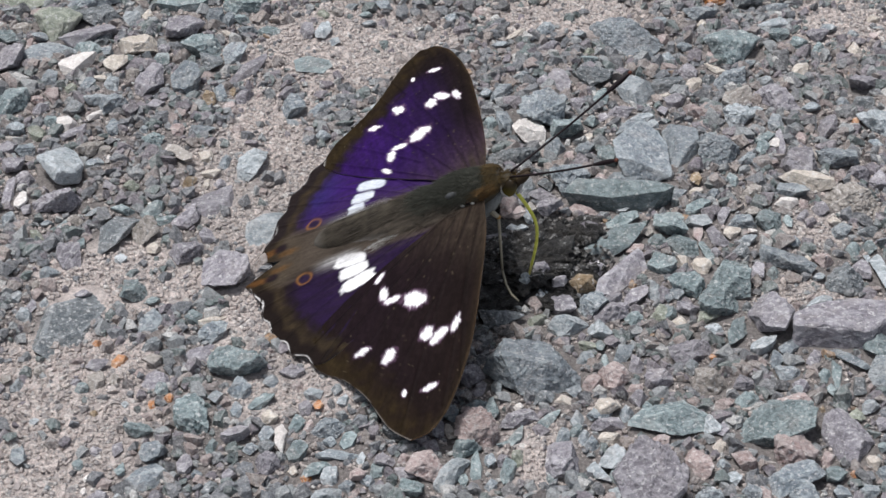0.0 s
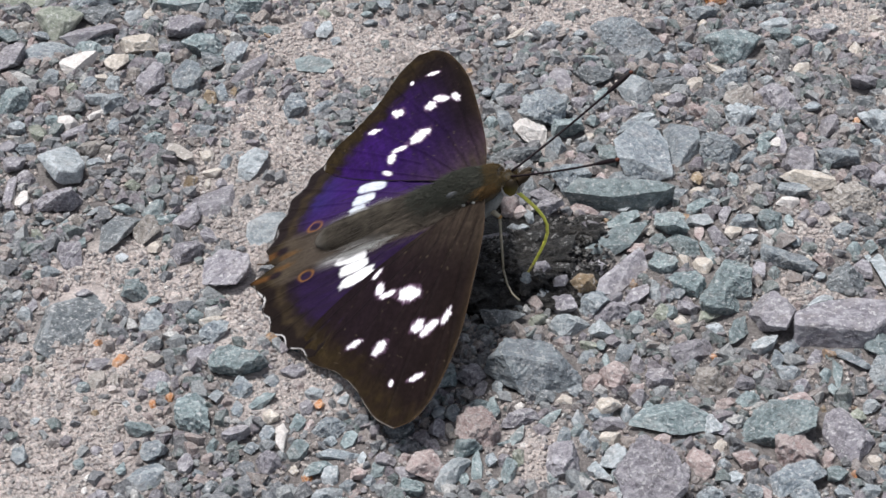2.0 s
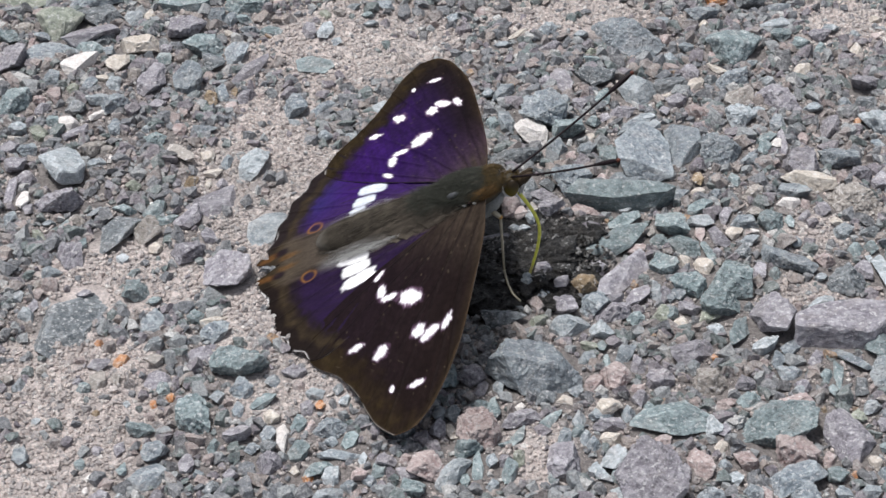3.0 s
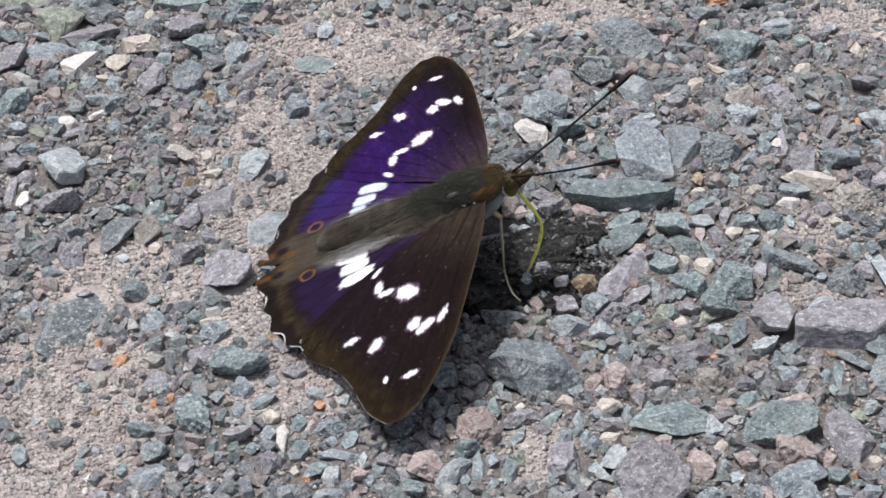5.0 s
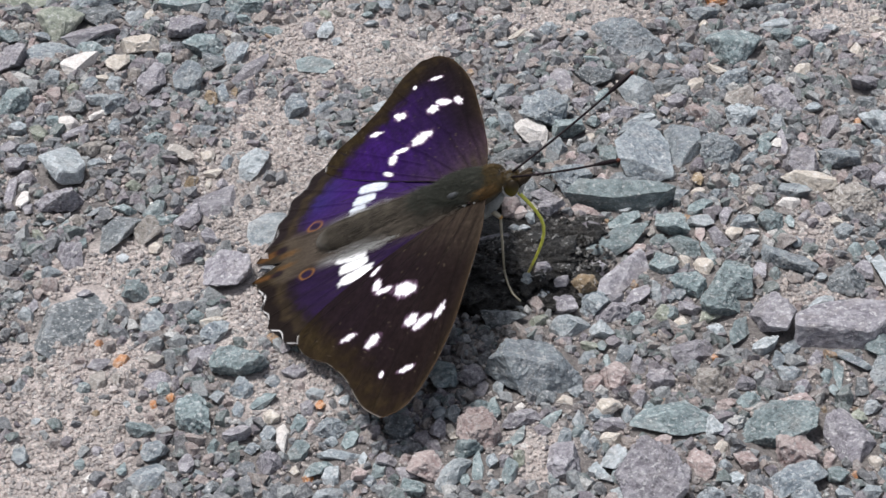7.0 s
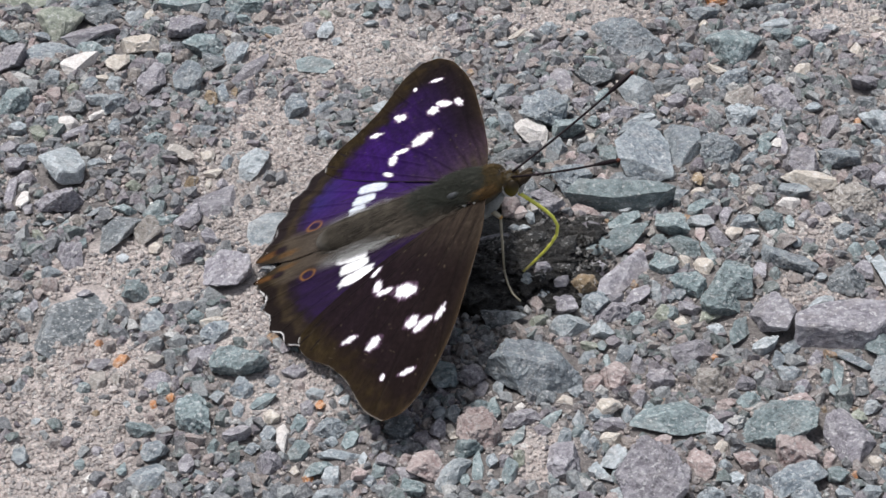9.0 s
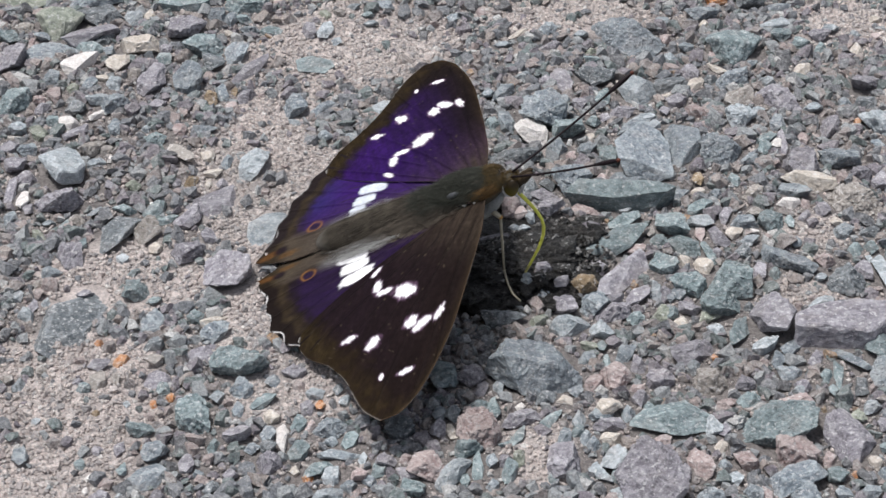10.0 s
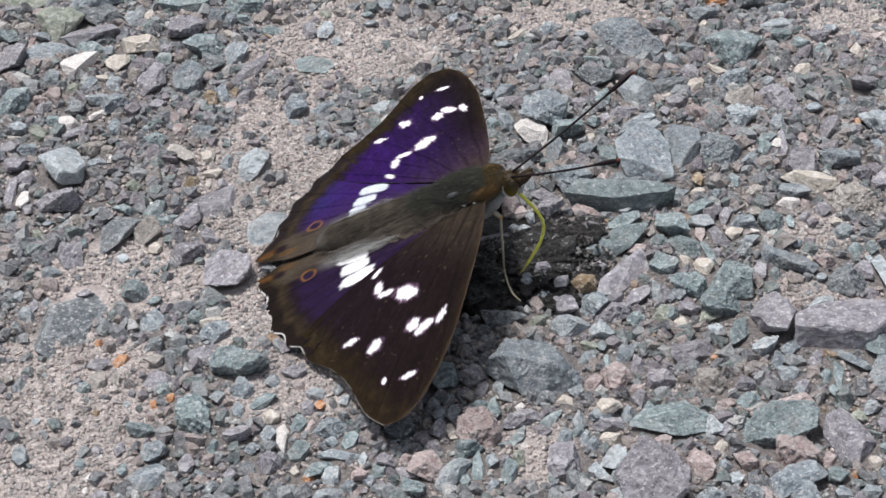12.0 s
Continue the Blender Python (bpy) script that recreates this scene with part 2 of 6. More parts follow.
MUCK = muck_material()
CRUMB = grit_material("dung_crumbs", [(0.0, (0.025, 0.024, 0.022)), (0.4, (0.06, 0.055, 0.05)), (0.65, (0.13, 0.125, 0.12)), (0.85, (0.21, 0.205, 0.20)), (0.96, (0.36, 0.34, 0.33))], 0.0)
FIBRE = plain("grey_fibre", (0.16, 0.15, 0.145), 0.8, 0.2, 0.4)


# ---- ground ----
def mesh_object(name, verts, faces, mat, smooth=True):
    me = bpy.data.meshes.new(name)
    me.from_pydata(verts, [], faces)
    me.materials.append(mat)
    me.polygons.foreach_set("use_smooth", [smooth] * len(me.polygons))
    me.update()
    return new(name, me)


def part(name, bm, mat, parent, label=""):
    """One mesh object from a bmesh, under a thing or a part."""
    me = bpy.data.meshes.new(name)
    bm.to_mesh(me)
    bm.free()
    me.materials.append(mat)
    ob = new(name, me)
    if parent:
        ob.parent = parent
    return tagged(ob, label) if label else ob


def lie(x, y):
    """Height of the dirt, in mm, at x, y in mm."""
    return 0.9 * noise.noise((x * 0.035, y * 0.035, 3.1)) + 0.45 * noise.noise((x * 0.16, y * 0.16, 7.7)) \
        + 0.34 * noise.noise((x * 0.6, y * 0.6, 1.7)) + 0.1 * noise.noise((x * 1.3, y * 1.3, 9.2)) - 0.35 \
        + 1.25 * math.exp(-((x + 14) / 5.5) ** 2 - ((y + 31) / 6) ** 2)


# bare dirt shows in these patches: x, y, half width, half depth in mm
BARE = [(-26, 10, 7, 9), (-52, -50, 12, 7), (-15, 62, 18, 16), (-27, 32, 7, 16), (-44, -6, 9, 8), (-49, -27, 9, 7), (-48, -39, 9, 8), (21, 73, 16, 7), (12, -46, 4, 7),
        (50, -11, 7, 4), (53, 5, 5, 4), (-14, -27, 8, 9), (69, 70, 9, 9), (-19, 22, 7, 10), (-34, 22, 5, 5), (-27, 6, 4, 9), (-26, -15, 4, 8), (-21, -33, 6, 6)]


def bareness(x, y):
    return max(0.0, min(1.0, max(1.35 - math.hypot((x - a) / c, (y - b) / d) for a, b, c, d in BARE) * 1.6 + 0.35 * max(0.0, min(1.0, (-x - 10) / 25, (22 - y) / 8)) + 0.5 * noise.noise((x * 0.13, y * 0.13, 5.0))))


def damp_shade(x, y):
    """Blackening of dirt round the wet dropping, painted wing shade included, 0 to 1."""
    return max(0.0, min(1.0, (1.15 - min(math.hypot((x - 10) / 10, (y + 2) / 12), math.hypot((x - 6.5) / 6, (y + 10) / 8)) + 0.35 * noise.noise((x * 0.3, y * 0.3, 4.0))) * 4))


def ground_sheet():
    """One sheet, fine where the butterfly sits and ever coarser out to the horizon."""
    near_x, near_y = np.arange(-110, 110.1, 0.65), np.arange(-80, 105.1, 0.65)
    out = np.array([6, 16, 40, 100, 300, 1000, 4000, 20000, 120000, 600000.0])
    xs = np.concatenate([-110 - out[::-1], near_x, 110 + out])
    ys = np.concatenate([-80 - out[::-1], near_y, 105 + out])
    verts = [(x * MM, y * MM, lie(x, y) * MM if abs(x) < 400 and abs(y) < 400 else 0.0) for y in ys for x in xs]
    n = len(xs)
    faces = [(j * n + i, j * n + i + 1, (j + 1) * n + i + 1, (j + 1) * n + i) for j in range(len(ys) - 1) for i in range(n - 1)]
    ob = mesh_object("ground", verts, faces, SOIL)
    worn = [bareness(v[0] / MM, v[1] / MM) if abs(v[0]) < 0.13 and abs(v[1]) < 0.13 else 0.5 for v in verts]
    ob.data.attributes.new("bare", "FLOAT", "POINT").data.foreach_set("value", worn)
    soak_shade = [damp_shade(v[0] / MM, v[1] / MM) if abs(v[0]) < 0.04 and abs(v[1]) < 0.04 else 0.0 for v in verts]
    ob.data.attributes.new("wet", "FLOAT", "POINT").data.foreach_set("value", soak_shade)
    return tagged(ob, "trodden buff-brown dirt of a gravel track", "ground", kind="structure")


ground_sheet()


# ---- stones ----
def rock(rng, l, w, h, cuts=7, edge=0.06, rough=0.07, fine=True):
    """A broken stone l by w by h mm about its middle: split faces, crisp worn edges, a rough skin."""
    bm = bmesh.new()
    bmesh.ops.create_cube(bm, size=2.8)
    pts = [Vector((v.co.x, v.co.y, v.co.z * rng.uniform(0.6, 0.8))) for v in bm.verts]
    tops = max(2, cuts // 3)
    turn = rng.uniform(0, math.tau)
    for k in range(cuts + tops):
        a = turn + (k + rng.uniform(-0.36, 0.36)) / cuts * math.tau
        side = k < cuts
        n = Vector((math.cos(a), math.sin(a), rng.gauss(0.15, 0.45) if side else rng.uniform(1.3, 3.4))).normalized()
        bm.free()
        bm = bmesh.new()
        for p in pts:
            bm.verts.new(p)
        bmesh.ops.convex_hull(bm, input=bm.verts)
        bmesh.ops.bisect_plane(bm, geom=list(bm.verts) + list(bm.edges) + list(bm.faces), plane_co=n * (rng.uniform(0.7, 1.0) if side else rng.uniform(0.62, 0.9)), plane_no=n, clear_outer=True)
        pts = [v.co.copy() for v in bm.verts if v.link_faces]
    bm.free()
    bm = bmesh.new()
    for p in pts:
        bm.verts.new(p)
    bmesh.ops.convex_hull(bm, input=bm.verts)
    bmesh.ops.delete(bm, geom=[v for v in bm.verts if not v.link_faces], context="VERTS")
    bmesh.ops.dissolve_limit(bm, angle_limit=radians(8), verts=bm.verts, edges=bm.edges)
    box = [(min(v.co[k] for v in bm.verts), max(v.co[k] for v in bm.verts)) for k in range(3)]
    for v in bm.verts:
        v.co = Vector([((v.co[k] - box[k][0]) / (box[k][1] - box[k][0]) - 0.5) * (l, w, h)[k] for k in range(3)])
    return weather(bm, rng, l, min(l, w, h), edge, rough, fine)


def weather(bm, rng, l, size, edge, rough, fine=True):
    """Blunt the edges of a block l mm long and roughen its faces."""
    bmesh.ops.recalc_face_normals(bm, faces=bm.faces)
    if fine:
        bmesh.ops.bevel(bm, geom=list(bm.edges), offset=edge * size, segments=1, profile=0.5, affect="EDGES", clamp_overlap=True)
    bmesh.ops.triangulate(bm, faces=bm.faces)
    if fine:
        for share in ((0.22, 0.15, 0.11, 0.08, 0.06) if l > 6 else (0.22, 0.15, 0.11) if l > 3 else (0.25, 0.18)):
            bmesh.ops.subdivide_edges(bm, edges=[e for e in bm.edges if e.calc_length() > share * l], cuts=1)
            bmesh.ops.triangulate(bm, faces=bm.faces)
        bm.normal_update()
        off = Vector((rng.uniform(-50, 50), rng.uniform(-50, 50), rng.uniform(-50, 50)))
        k = 2.6 / max(l * 0.3, 1.0)
        for v in bm.verts:
            f = noise.noise(v.co * k + off) * 0.6 + abs(noise.noise(v.co * k * 2.5 + off)) * 0.6 + noise.noise(v.co * k * 7 + off) * 0.35
            v.co += v.normal * f * rough * size * 1.8
    return bm


def slab(plan, h, fall, tone, shape):
    """A split block with upright sides: its plan in mm, its height, and how far its top falls from front to back."""
    rng = random.Random(shape)
    x, y = sum(p[0] for p in plan) / len(plan), sum(p[1] for p in plan) / len(plan)
    bm = bmesh.new()
    deep = max(p[1] for p in plan) - min(p[1] for p in plan)
    for a, b in plan:
        bm.verts.new((a - x, b - y, -0.8))
        bm.verts.new((a - x + rng.uniform(-0.25, 0.25), b - y + 0.3 * (1 if b < y else -1), h + fall * ((b - y) / deep) + rng.uniform(-0.15, 0.15)))
    bmesh.ops.convex_hull(bm, input=bm.verts)
    bmesh.ops.dissolve_limit(bm, angle_limit=radians(8), verts=bm.verts, edges=bm.edges)
    l = max(p[0] for p in plan) - min(p[0] for p in plan)
    weather(bm, rng, l, h, 0.09, 0.06)
    bmesh.ops.scale(bm, vec=(MM, MM, MM), verts=bm.verts)
    ob = tagged(part("stone", bm, STONE[tone], None), f"large flat-topped block of {WORDS[tone]} lying in gravel", "stone", "stones in the gravel")
    ob.location = (x * MM, y * MM, lie(x, y) * MM)
    placed.append((x, y, l * 0.5, deep * 0.5, 0.0))


placed = []      # x, y, half length, half width, turn: the room that each stone takes


def stone(x, y, l, w, h, turn, tone, shape, sunk=0.08, up=0.0):
    """One stone on the dirt at x, y mm; l, w, h mm; turned about the vertical; shape seeds how it broke."""
    rng = random.Random(shape * 7 + 3)
    worn = tone in "wc"
    bm = rock(rng, l, w, h, rng.randint(8, 11) if worn else rng.randint(5, 9), 0.26 if tone == "w" else 0.18 if worn else 0.085, 0.04 if worn else 0.045 if l > 9 else 0.085)
    tip, lean = rng.uniform(-13, 10), rng.uniform(-11, 11)
    bmesh.ops.scale(bm, vec=(MM, MM, MM), verts=bm.verts)
    small = max(l, w) < 3.4
    me = bpy.data.meshes.new("stone")
    bm.to_mesh(me)
    bm.free()
    me.materials.append(STONE[tone])
    ob = new("pebble" if small else "stone", me)
    z = lie(x, y) + h * (0.5 - sunk) + up
    level = 0.3 if sunk > 0.5 else 1.0
    if sunk > 0.5:      # set flush in the dirt: its top just clears the highest ground that it reaches
        z = max(lie(x + l * 0.3 * math.cos(k), y + w * 0.3 * math.sin(k)) for k in range(6)) + h * (0.5 - sunk) + 0.15
    ob.matrix_world = pose(x * MM, y * MM, z * MM, tip * level, lean * level, turn)
    size = "small " if max(l, w) < 6 else "large " if max(l, w) > 10 else ""
    flat = "flat " if h < 0.4 * min(l, w) else ""
    tagged(ob, f"{size}{flat}{'rounded' if worn else 'angular'} piece of {WORDS[tone]} {'stuck in a wet dropping' if up > 1 else 'lying in gravel'}", "pebble" if small else "stone", "pebbles in the gravel" if small else "stones in the gravel")
    room = 0.38 if sunk > 0.5 else 0.5
    placed.append((x, y, l * room, w * room, radians(turn)))


stone(-71.8, 79.9, 11.8, 14.4, 2.9, -90, "m", 50, 0.68)
stone(-64.6, 68.6, 10.5, 8.2, 3.4, -72, "m", 2)
stone(-60.4, 77.9, 4.2, 10.2, 1.8, -90, "g", 20)
stone(-58.8, 71.6, 4.3, 8.4, 2.3, -72, "d", 12)
stone(-59.0, 64.9, 11.0, 5.2, 2.2, 36, "p", 5)
stone(-70.6, 67.7, 3.0, 4.4, 1.6, -36, "b", 10)
stone(-73.0, 64.0, 4.1, 3.2, 1.8, -54, "t", 33)
stone(-71.1, 55.3, 8.7, 4.7, 2.5, -90, "p", 23)
stone(-66.0, 59.1, 7.1, 10.0, 1.7, -36, "g", 19, 0.68)
stone(-59.2, 60.6, 5.8, 3.2, 1.7, -18, "t", 80)
stone(-59.7, 54.8, 7.3, 4.2, 2.3, 54, "w", 5)
stone(-53.4, 54.2, 4.0, 3.8, 2.1, 72, "c", 42)
stone(-50.8, 60.5, 7.1, 5.5, 3.0, 0, "c", 78)
stone(-52.6, 70.7, 3.0, 3.2, 1.7, 18, "l", 23)
stone(-50.1, 72.1, 3.5, 2.3, 1.3, 72, "c", 54)
stone(-43.4, 66.5, 7.3, 5.5, 3.0, 36, "p", 33)
stone(-39.5, 60.1, 4.9, 6.4, 2.7, 72, "t", 26)
stone(-44.7, 76.2, 9.1, 4.0, 2.2, 0, "t", 69)
stone(-38.4, 71.6, 3.5, 4.3, 1.9, -36, "g", 43)
stone(-46.7, 48.4, 7.9, 4.0, 2.2, 72, "p", 83)
stone(-41.3, 48.8, 5.0, 6.8, 2.7, 18, "g", 35)
stone(-68.3, 42.1, 7.4, 5.4, 3.0, -90, "t", 20)
stone(-57.0, 47.5, 2.8, 2.2, 1.2, 36, "g", 35)
stone(-59.6, 46.8, 2.3, 2.3, 1.2, 36, "m", 28)
stone(-62.1, 44.5, 2.3, 4.6, 1.3, 18, "k", 17)
stone(-63.6, 50.1, 4.6, 2.9, 1.6, -72, "g", 80)
stone(-55.0, 42.8, 2.6, 4.4, 1.4, -54, "l", 63)
stone(-52.1, 41.0, 4.8, 5.2, 2.6, -36, "g", 58)
stone(-54.2, 38.5, 4.6, 1.8, 1.0, 54, "w", 18)
stone(-58.8, 35.6, 3.6, 2.8, 1.5, -18, "w", 30)
stone(-56.8, 33.0, 5.8, 1.8, 1.0, 54, "p", 60)
stone(-62.6, 32.5, 4.5, 2.5, 1.4, -54, "m", 69)
stone(-44.3, 30.2, 3.1, 3.3, 1.7, 18, "t", 56)
stone(-53.6, 27.8, 3.0, 4.8, 1.6, -54, "b", 2)
stone(-40.0, 25.9, 2.4, 9.0, 1.3, 36, "b", 63)
stone(-57.5, 21.8, 11.0, 7.1, 3.0, -72, "l", 27)
stone(-37.1, 43.4, 3.1, 2.8, 1.5, 72, "y", 61)
stone(-40.1, 44.5, 3.6, 1.8, 1.0, 36, "t", 28)
stone(-35.4, 45.4, 2.0, 4.5, 1.1, 18, "g", 62)
stone(-35.7, 25.4, 2.8, 2.4, 1.3, -72, "c", 71)
stone(-33.5, 75.9, 5.1, 7.6, 2.8, -90, "t", 6)
stone(-29.0, 67.0, 3.3, 4.2, 0.8, -90, "t", 13, 0.68)
stone(-22.6, 66.7, 4.6, 2.6, 1.4, -72, "p", 26)
stone(-19.9, 66.1, 6.3, 2.8, 1.5, 72, "l", 46)
stone(-20.1, 73.0, 1.7, 3.3, 0.9, 36, "m", 50)
stone(-13.0, 72.2, 1.9, 2.5, 1.0, -90, "t", 49)
stone(-28.6, 77.8, 1.5, 3.3, 0.8, 0, "k", 23)
stone(-21.1, 55.0, 5.4, 7.3, 1.3, 72, "t", 63, 0.68)
stone(-23.5, 41.2, 6.1, 4.2, 2.3, -90, "g", 22)
stone(-19.2, 41.2, 1.9, 5.3, 1.0, -36, "g", 86)
stone(-23.2, 36.3, 1.3, 2.3, 0.7, -90, "l", 72)
stone(-34.1, 58.5, 3.9, 5.5, 2.1, 0, "g", 49)
stone(-31.7, 53.5, 9.4, 3.0, 1.2, 54, "p", 29)
stone(-31.8, 44.9, 3.8, 2.7, 1.5, 54, "p", 78)
stone(-33.6, 46.9, 1.1, 3.2, 0.6, 0, "y", 29)
stone(-28.6, 23.0, 8.5, 4.2, 2.3, 72, "l", 64)
stone(30.1, 64.0, 8.4, 14.2, 3.5, 54, "g", 75)
stone(18.2, 61.0, 2.2, 4.3, 1.2, -54, "p", 61)
stone(12.5, 64.7, 4.3, 1.2, 0.6, 36, "c", 62)
stone(24.6, 59.3, 1.6, 1.9, 0.9, -36, "m", 75)
stone(24.6, 56.4, 1.8, 3.3, 1.0, -72, "t", 63)
stone(24.2, 50.6, 4.2, 7.2, 2.3, 72, "d", 71)
stone(9.7, 44.5, 5.0, 2.9, 1.6, 54, "g", 22)
stone(19.3, 48.4, 7.0, 3.1, 1.7, -72, "p", 36)
stone(15.5, 37.7, 8.6, 8.0, 4.4, -72, "g", 48)
stone(10.0, 36.1, 2.8, 6.7, 1.5, 0, "g", 68)
stone(13.5, 32.1, 6.2, 5.3, 2.9, -90, "w", 32)
stone(19.3, 33.0, 5.5, 5.8, 3.0, 0, "t", 51)
stone(10.8, 24.6, 3.7, 8.1, 2.0, -90, "d", 20)
stone(17.3, 28.4, 3.3, 5.2, 1.8, 18, "g", 61)
stone(31.4, 46.9, 10.0, 6.6, 2.8, 72, "l", 24)
stone(25.6, 44.3, 5.1, 2.3, 1.2, 72, "t", 47)
stone(28.2, 39.1, 2.5, 4.6, 1.4, -90, "p", 24)
stone(29.7, 33.5, 3.0, 6.0, 1.7, -54, "g", 49)
stone(31.6, 37.3, 2.0, 3.7, 1.1, -90, "l", 48)
stone(30.1, 25.0, 14.2, 9.0, 3.7, -90, "g", 5)
stone(36.8, 29.4, 14.4, 5.9, 2.4, -90, "g", 20)
stone(25.5, 25.5, 4.6, 3.5, 1.9, -72, "t", 69)
stone(42.1, 26.9, 6.4, 8.7, 3.5, 36, "g", 88)
stone(48.7, 60.2, 9.3, 10.0, 3.9, -72, "t", 2)
stone(56.1, 68.7, 3.0, 5.1, 1.6, -54, "l", 85)
stone(56.9, 65.1, 3.4, 3.3, 1.8, 72, "t", 9)
stone(44.1, 71.9, 3.4, 6.1, 1.9, -90, "g", 64)
stone(47.2, 76.9, 3.9, 2.9, 1.6, 18, "o", 45)
stone(53.0, 76.6, 5.1, 4.6, 2.5, 0, "d", 27)
stone(58.0, 76.0, 4.3, 2.2, 1.2, 18, "g", 56)
stone(59.8, 62.1, 2.9, 3.3, 1.6, -36, "t", 87)
stone(68.5, 58.9, 3.9, 2.3, 1.2, 72, "c", 20)
stone(47.0, 50.0, 4.2, 7.3, 2.3, -54, "g", 24)
stone(40.7, 49.4, 2.4, 5.5, 1.3, -36, "c", 86)
stone(47.4, 44.0, 5.9, 2.9, 1.6, 36, "b", 23)
stone(53.6, 43.7, 7.4, 5.2, 2.8, -72, "p", 88)
stone(46.8, 37.3, 6.1, 4.9, 2.7, -90, "l", 2)
stone(39.8, 40.0, 5.0, 2.8, 1.6, -54, "k", 58)
stone(52.7, 49.6, 2.2, 2.9, 1.2, -90, "l", 61)
stone(60.4, 35.1, 3.1, 8.7, 1.7, -18, "p", 58)
stone(51.5, 29.4, 2.2, 2.1, 1.1, 36, "w", 62)
stone(52.4, 29.0, 1.6, 7.9, 0.9, 0, "p", 31)
stone(60.3, 24.3, 6.7, 4.9, 2.6, 0, "g", 5)
stone(68.6, 35.1, 8.4, 5.1, 2.8, -54, "l", 2)
stone(53.6, 21.4, 5.6, 6.7, 3.0, -18, "p", 48)
stone(67.8, 47.6, 4.0, 6.1, 2.2, -36, "p", 51)
stone(66.9, 42.0, 2.5, 4.2, 1.4, -90, "d", 40)
stone(58.6, 52.9, 2.6, 4.1, 1.4, -36, "c", 65)
stone(50.5, 55.7, 2.2, 2.6, 1.2, 18, "g", 42)
stone(36.8, 48.7, 5.9, 2.9, 1.6, 18, "d", 26)
stone(49.8, 30.6, 2.2, 3.8, 1.2, -72, "t", 62)
stone(54.8, 17.8, 8.7, 4.5, 2.4, -18, "c", 31)
stone(60.4, 11.8, 8.6, 6.4, 3.5, -36, "b", 24)
stone(62.6, 20.2, 3.6, 4.0, 2.0, -54, "p", 58)
stone(65.6, 17.5, 3.4, 3.2, 1.7, -54, "p", 3)
stone(50.8, 12.2, 3.5, 2.6, 1.4, 0, "w", 31)
stone(53.2, 11.8, 1.7, 2.3, 0.9, 0, "k", 24)
stone(52.0, 15.0, 5.6, 3.2, 1.7, -18, "g", 79)
stone(46.0, 14.9, 3.5, 2.9, 1.6, 36, "b", 58)
stone(33.1, 5.5, 4.7, 6.5, 2.6, 36, "t", 57)
stone(34.5, 1.2, 3.2, 5.5, 1.7, 36, "t", 56)
stone(37.6, 10.9, 2.3, 4.9, 1.2, -54, "t", 69)
stone(37.1, 6.7, 4.5, 2.4, 1.3, 0, "l", 48)
stone(37.0, 4.6, 1.5, 4.0, 0.8, 0, "k", 83)
stone(39.7, 3.6, 4.7, 2.4, 1.3, -72, "p", 65)
stone(41.8, 4.6, 2.1, 3.1, 1.1, -54, "c", 6)
stone(47.6, 7.4, 4.2, 5.4, 2.3, -36, "t", 10)
stone(41.1, 9.2, 1.6, 4.5, 0.9, -18, "p", 19)
stone(49.0, -2.6, 4.3, 9.4, 1.8, 54, "g", 53)
stone(53.9, -2.5, 3.2, 3.0, 1.7, 72, "k", 43)
stone(51.5, -2.6, 1.9, 1.4, 0.8, 72, "c", 85)
stone(56.0, -8.0, 5.3, 6.9, 2.9, 0, "d", 7)
stone(46.5, -5.3, 2.6, 1.9, 1.1, 72, "t", 75)
stone(36.8, -3.8, 3.0, 4.2, 1.6, 18, "c", 84)
stone(34.2, -8.9, 4.3, 4.4, 2.3, 54, "t", 45)
stone(39.7, -8.3, 8.8, 5.9, 3.2, -72, "t", 80)
stone(37.6, -13.8, 6.4, 5.8, 3.2, 72, "t", 41)
stone(36.3, -15.8, 4.2, 2.4, 1.3, 54, "m", 82)
stone(44.7, -18.0, 9.3, 6.4, 3.5, -90, "p", 49)
slab([(46.9, -22.6), (51.0, -23.4), (57.0, -24.2), (60.4, -20.6), (63.5, -16.6), (56.0, -15.4), (50.5, -16.8), (47.4, -19.2)], 3.3, -0.4, "p", 4)
stone(13.9, -8.1, 3.4, 2.4, 1.5, 28, "p", 24, 0.08, 1.6)
stone(11.6, -10.4, 2.4, 1.8, 1.2, 75, "g", 31, 0.08, 1.6)
stone(16.2, -10.6, 2.2, 1.9, 1.2, 10, "p", 37, 0.08, 1.6)
stone(52.1, -13.5, 2.5, 4.3, 1.3, -72, "l", 89)
stone(39.8, -20.2, 2.4, 6.7, 1.3, -18, "t", 53)
stone(33.4, -14.4, 3.1, 2.7, 1.5, -36, "p", 5)
stone(42.8, 0.0, 3.1, 2.5, 1.3, 54, "d", 18)
stone(57.6, 4.6, 3.2, 2.9, 1.6, -72, "l", 62)
stone(61.5, 4.2, 2.3, 4.1, 1.2, -72, "d", 89)
stone(59.3, -5.1, 4.5, 2.0, 1.1, -72, "p", 45)
stone(61.6, -5.4, 9.7, 2.5, 1.1, -90, "l", 12)
stone(42.9, -23.3, 2.7, 4.3, 1.5, -54, "l", 35)
stone(34.7, -31.3, 5.3, 4.7, 2.6, 18, "b", 24)
stone(39.2, -31.2, 3.0, 2.7, 1.5, -90, "p", 37)
stone(39.2, -35.1, 2.6, 2.7, 1.4, -54, "t", 86)
stone(36.3, -35.6, 2.5, 1.7, 0.9, 0, "k", 49)
stone(33.0, -24.5, 6.9, 3.3, 1.8, 36, "p", 36)
stone(28.9, -39.9, 10.8, 6.0, 2.5, 0, "t", 7)
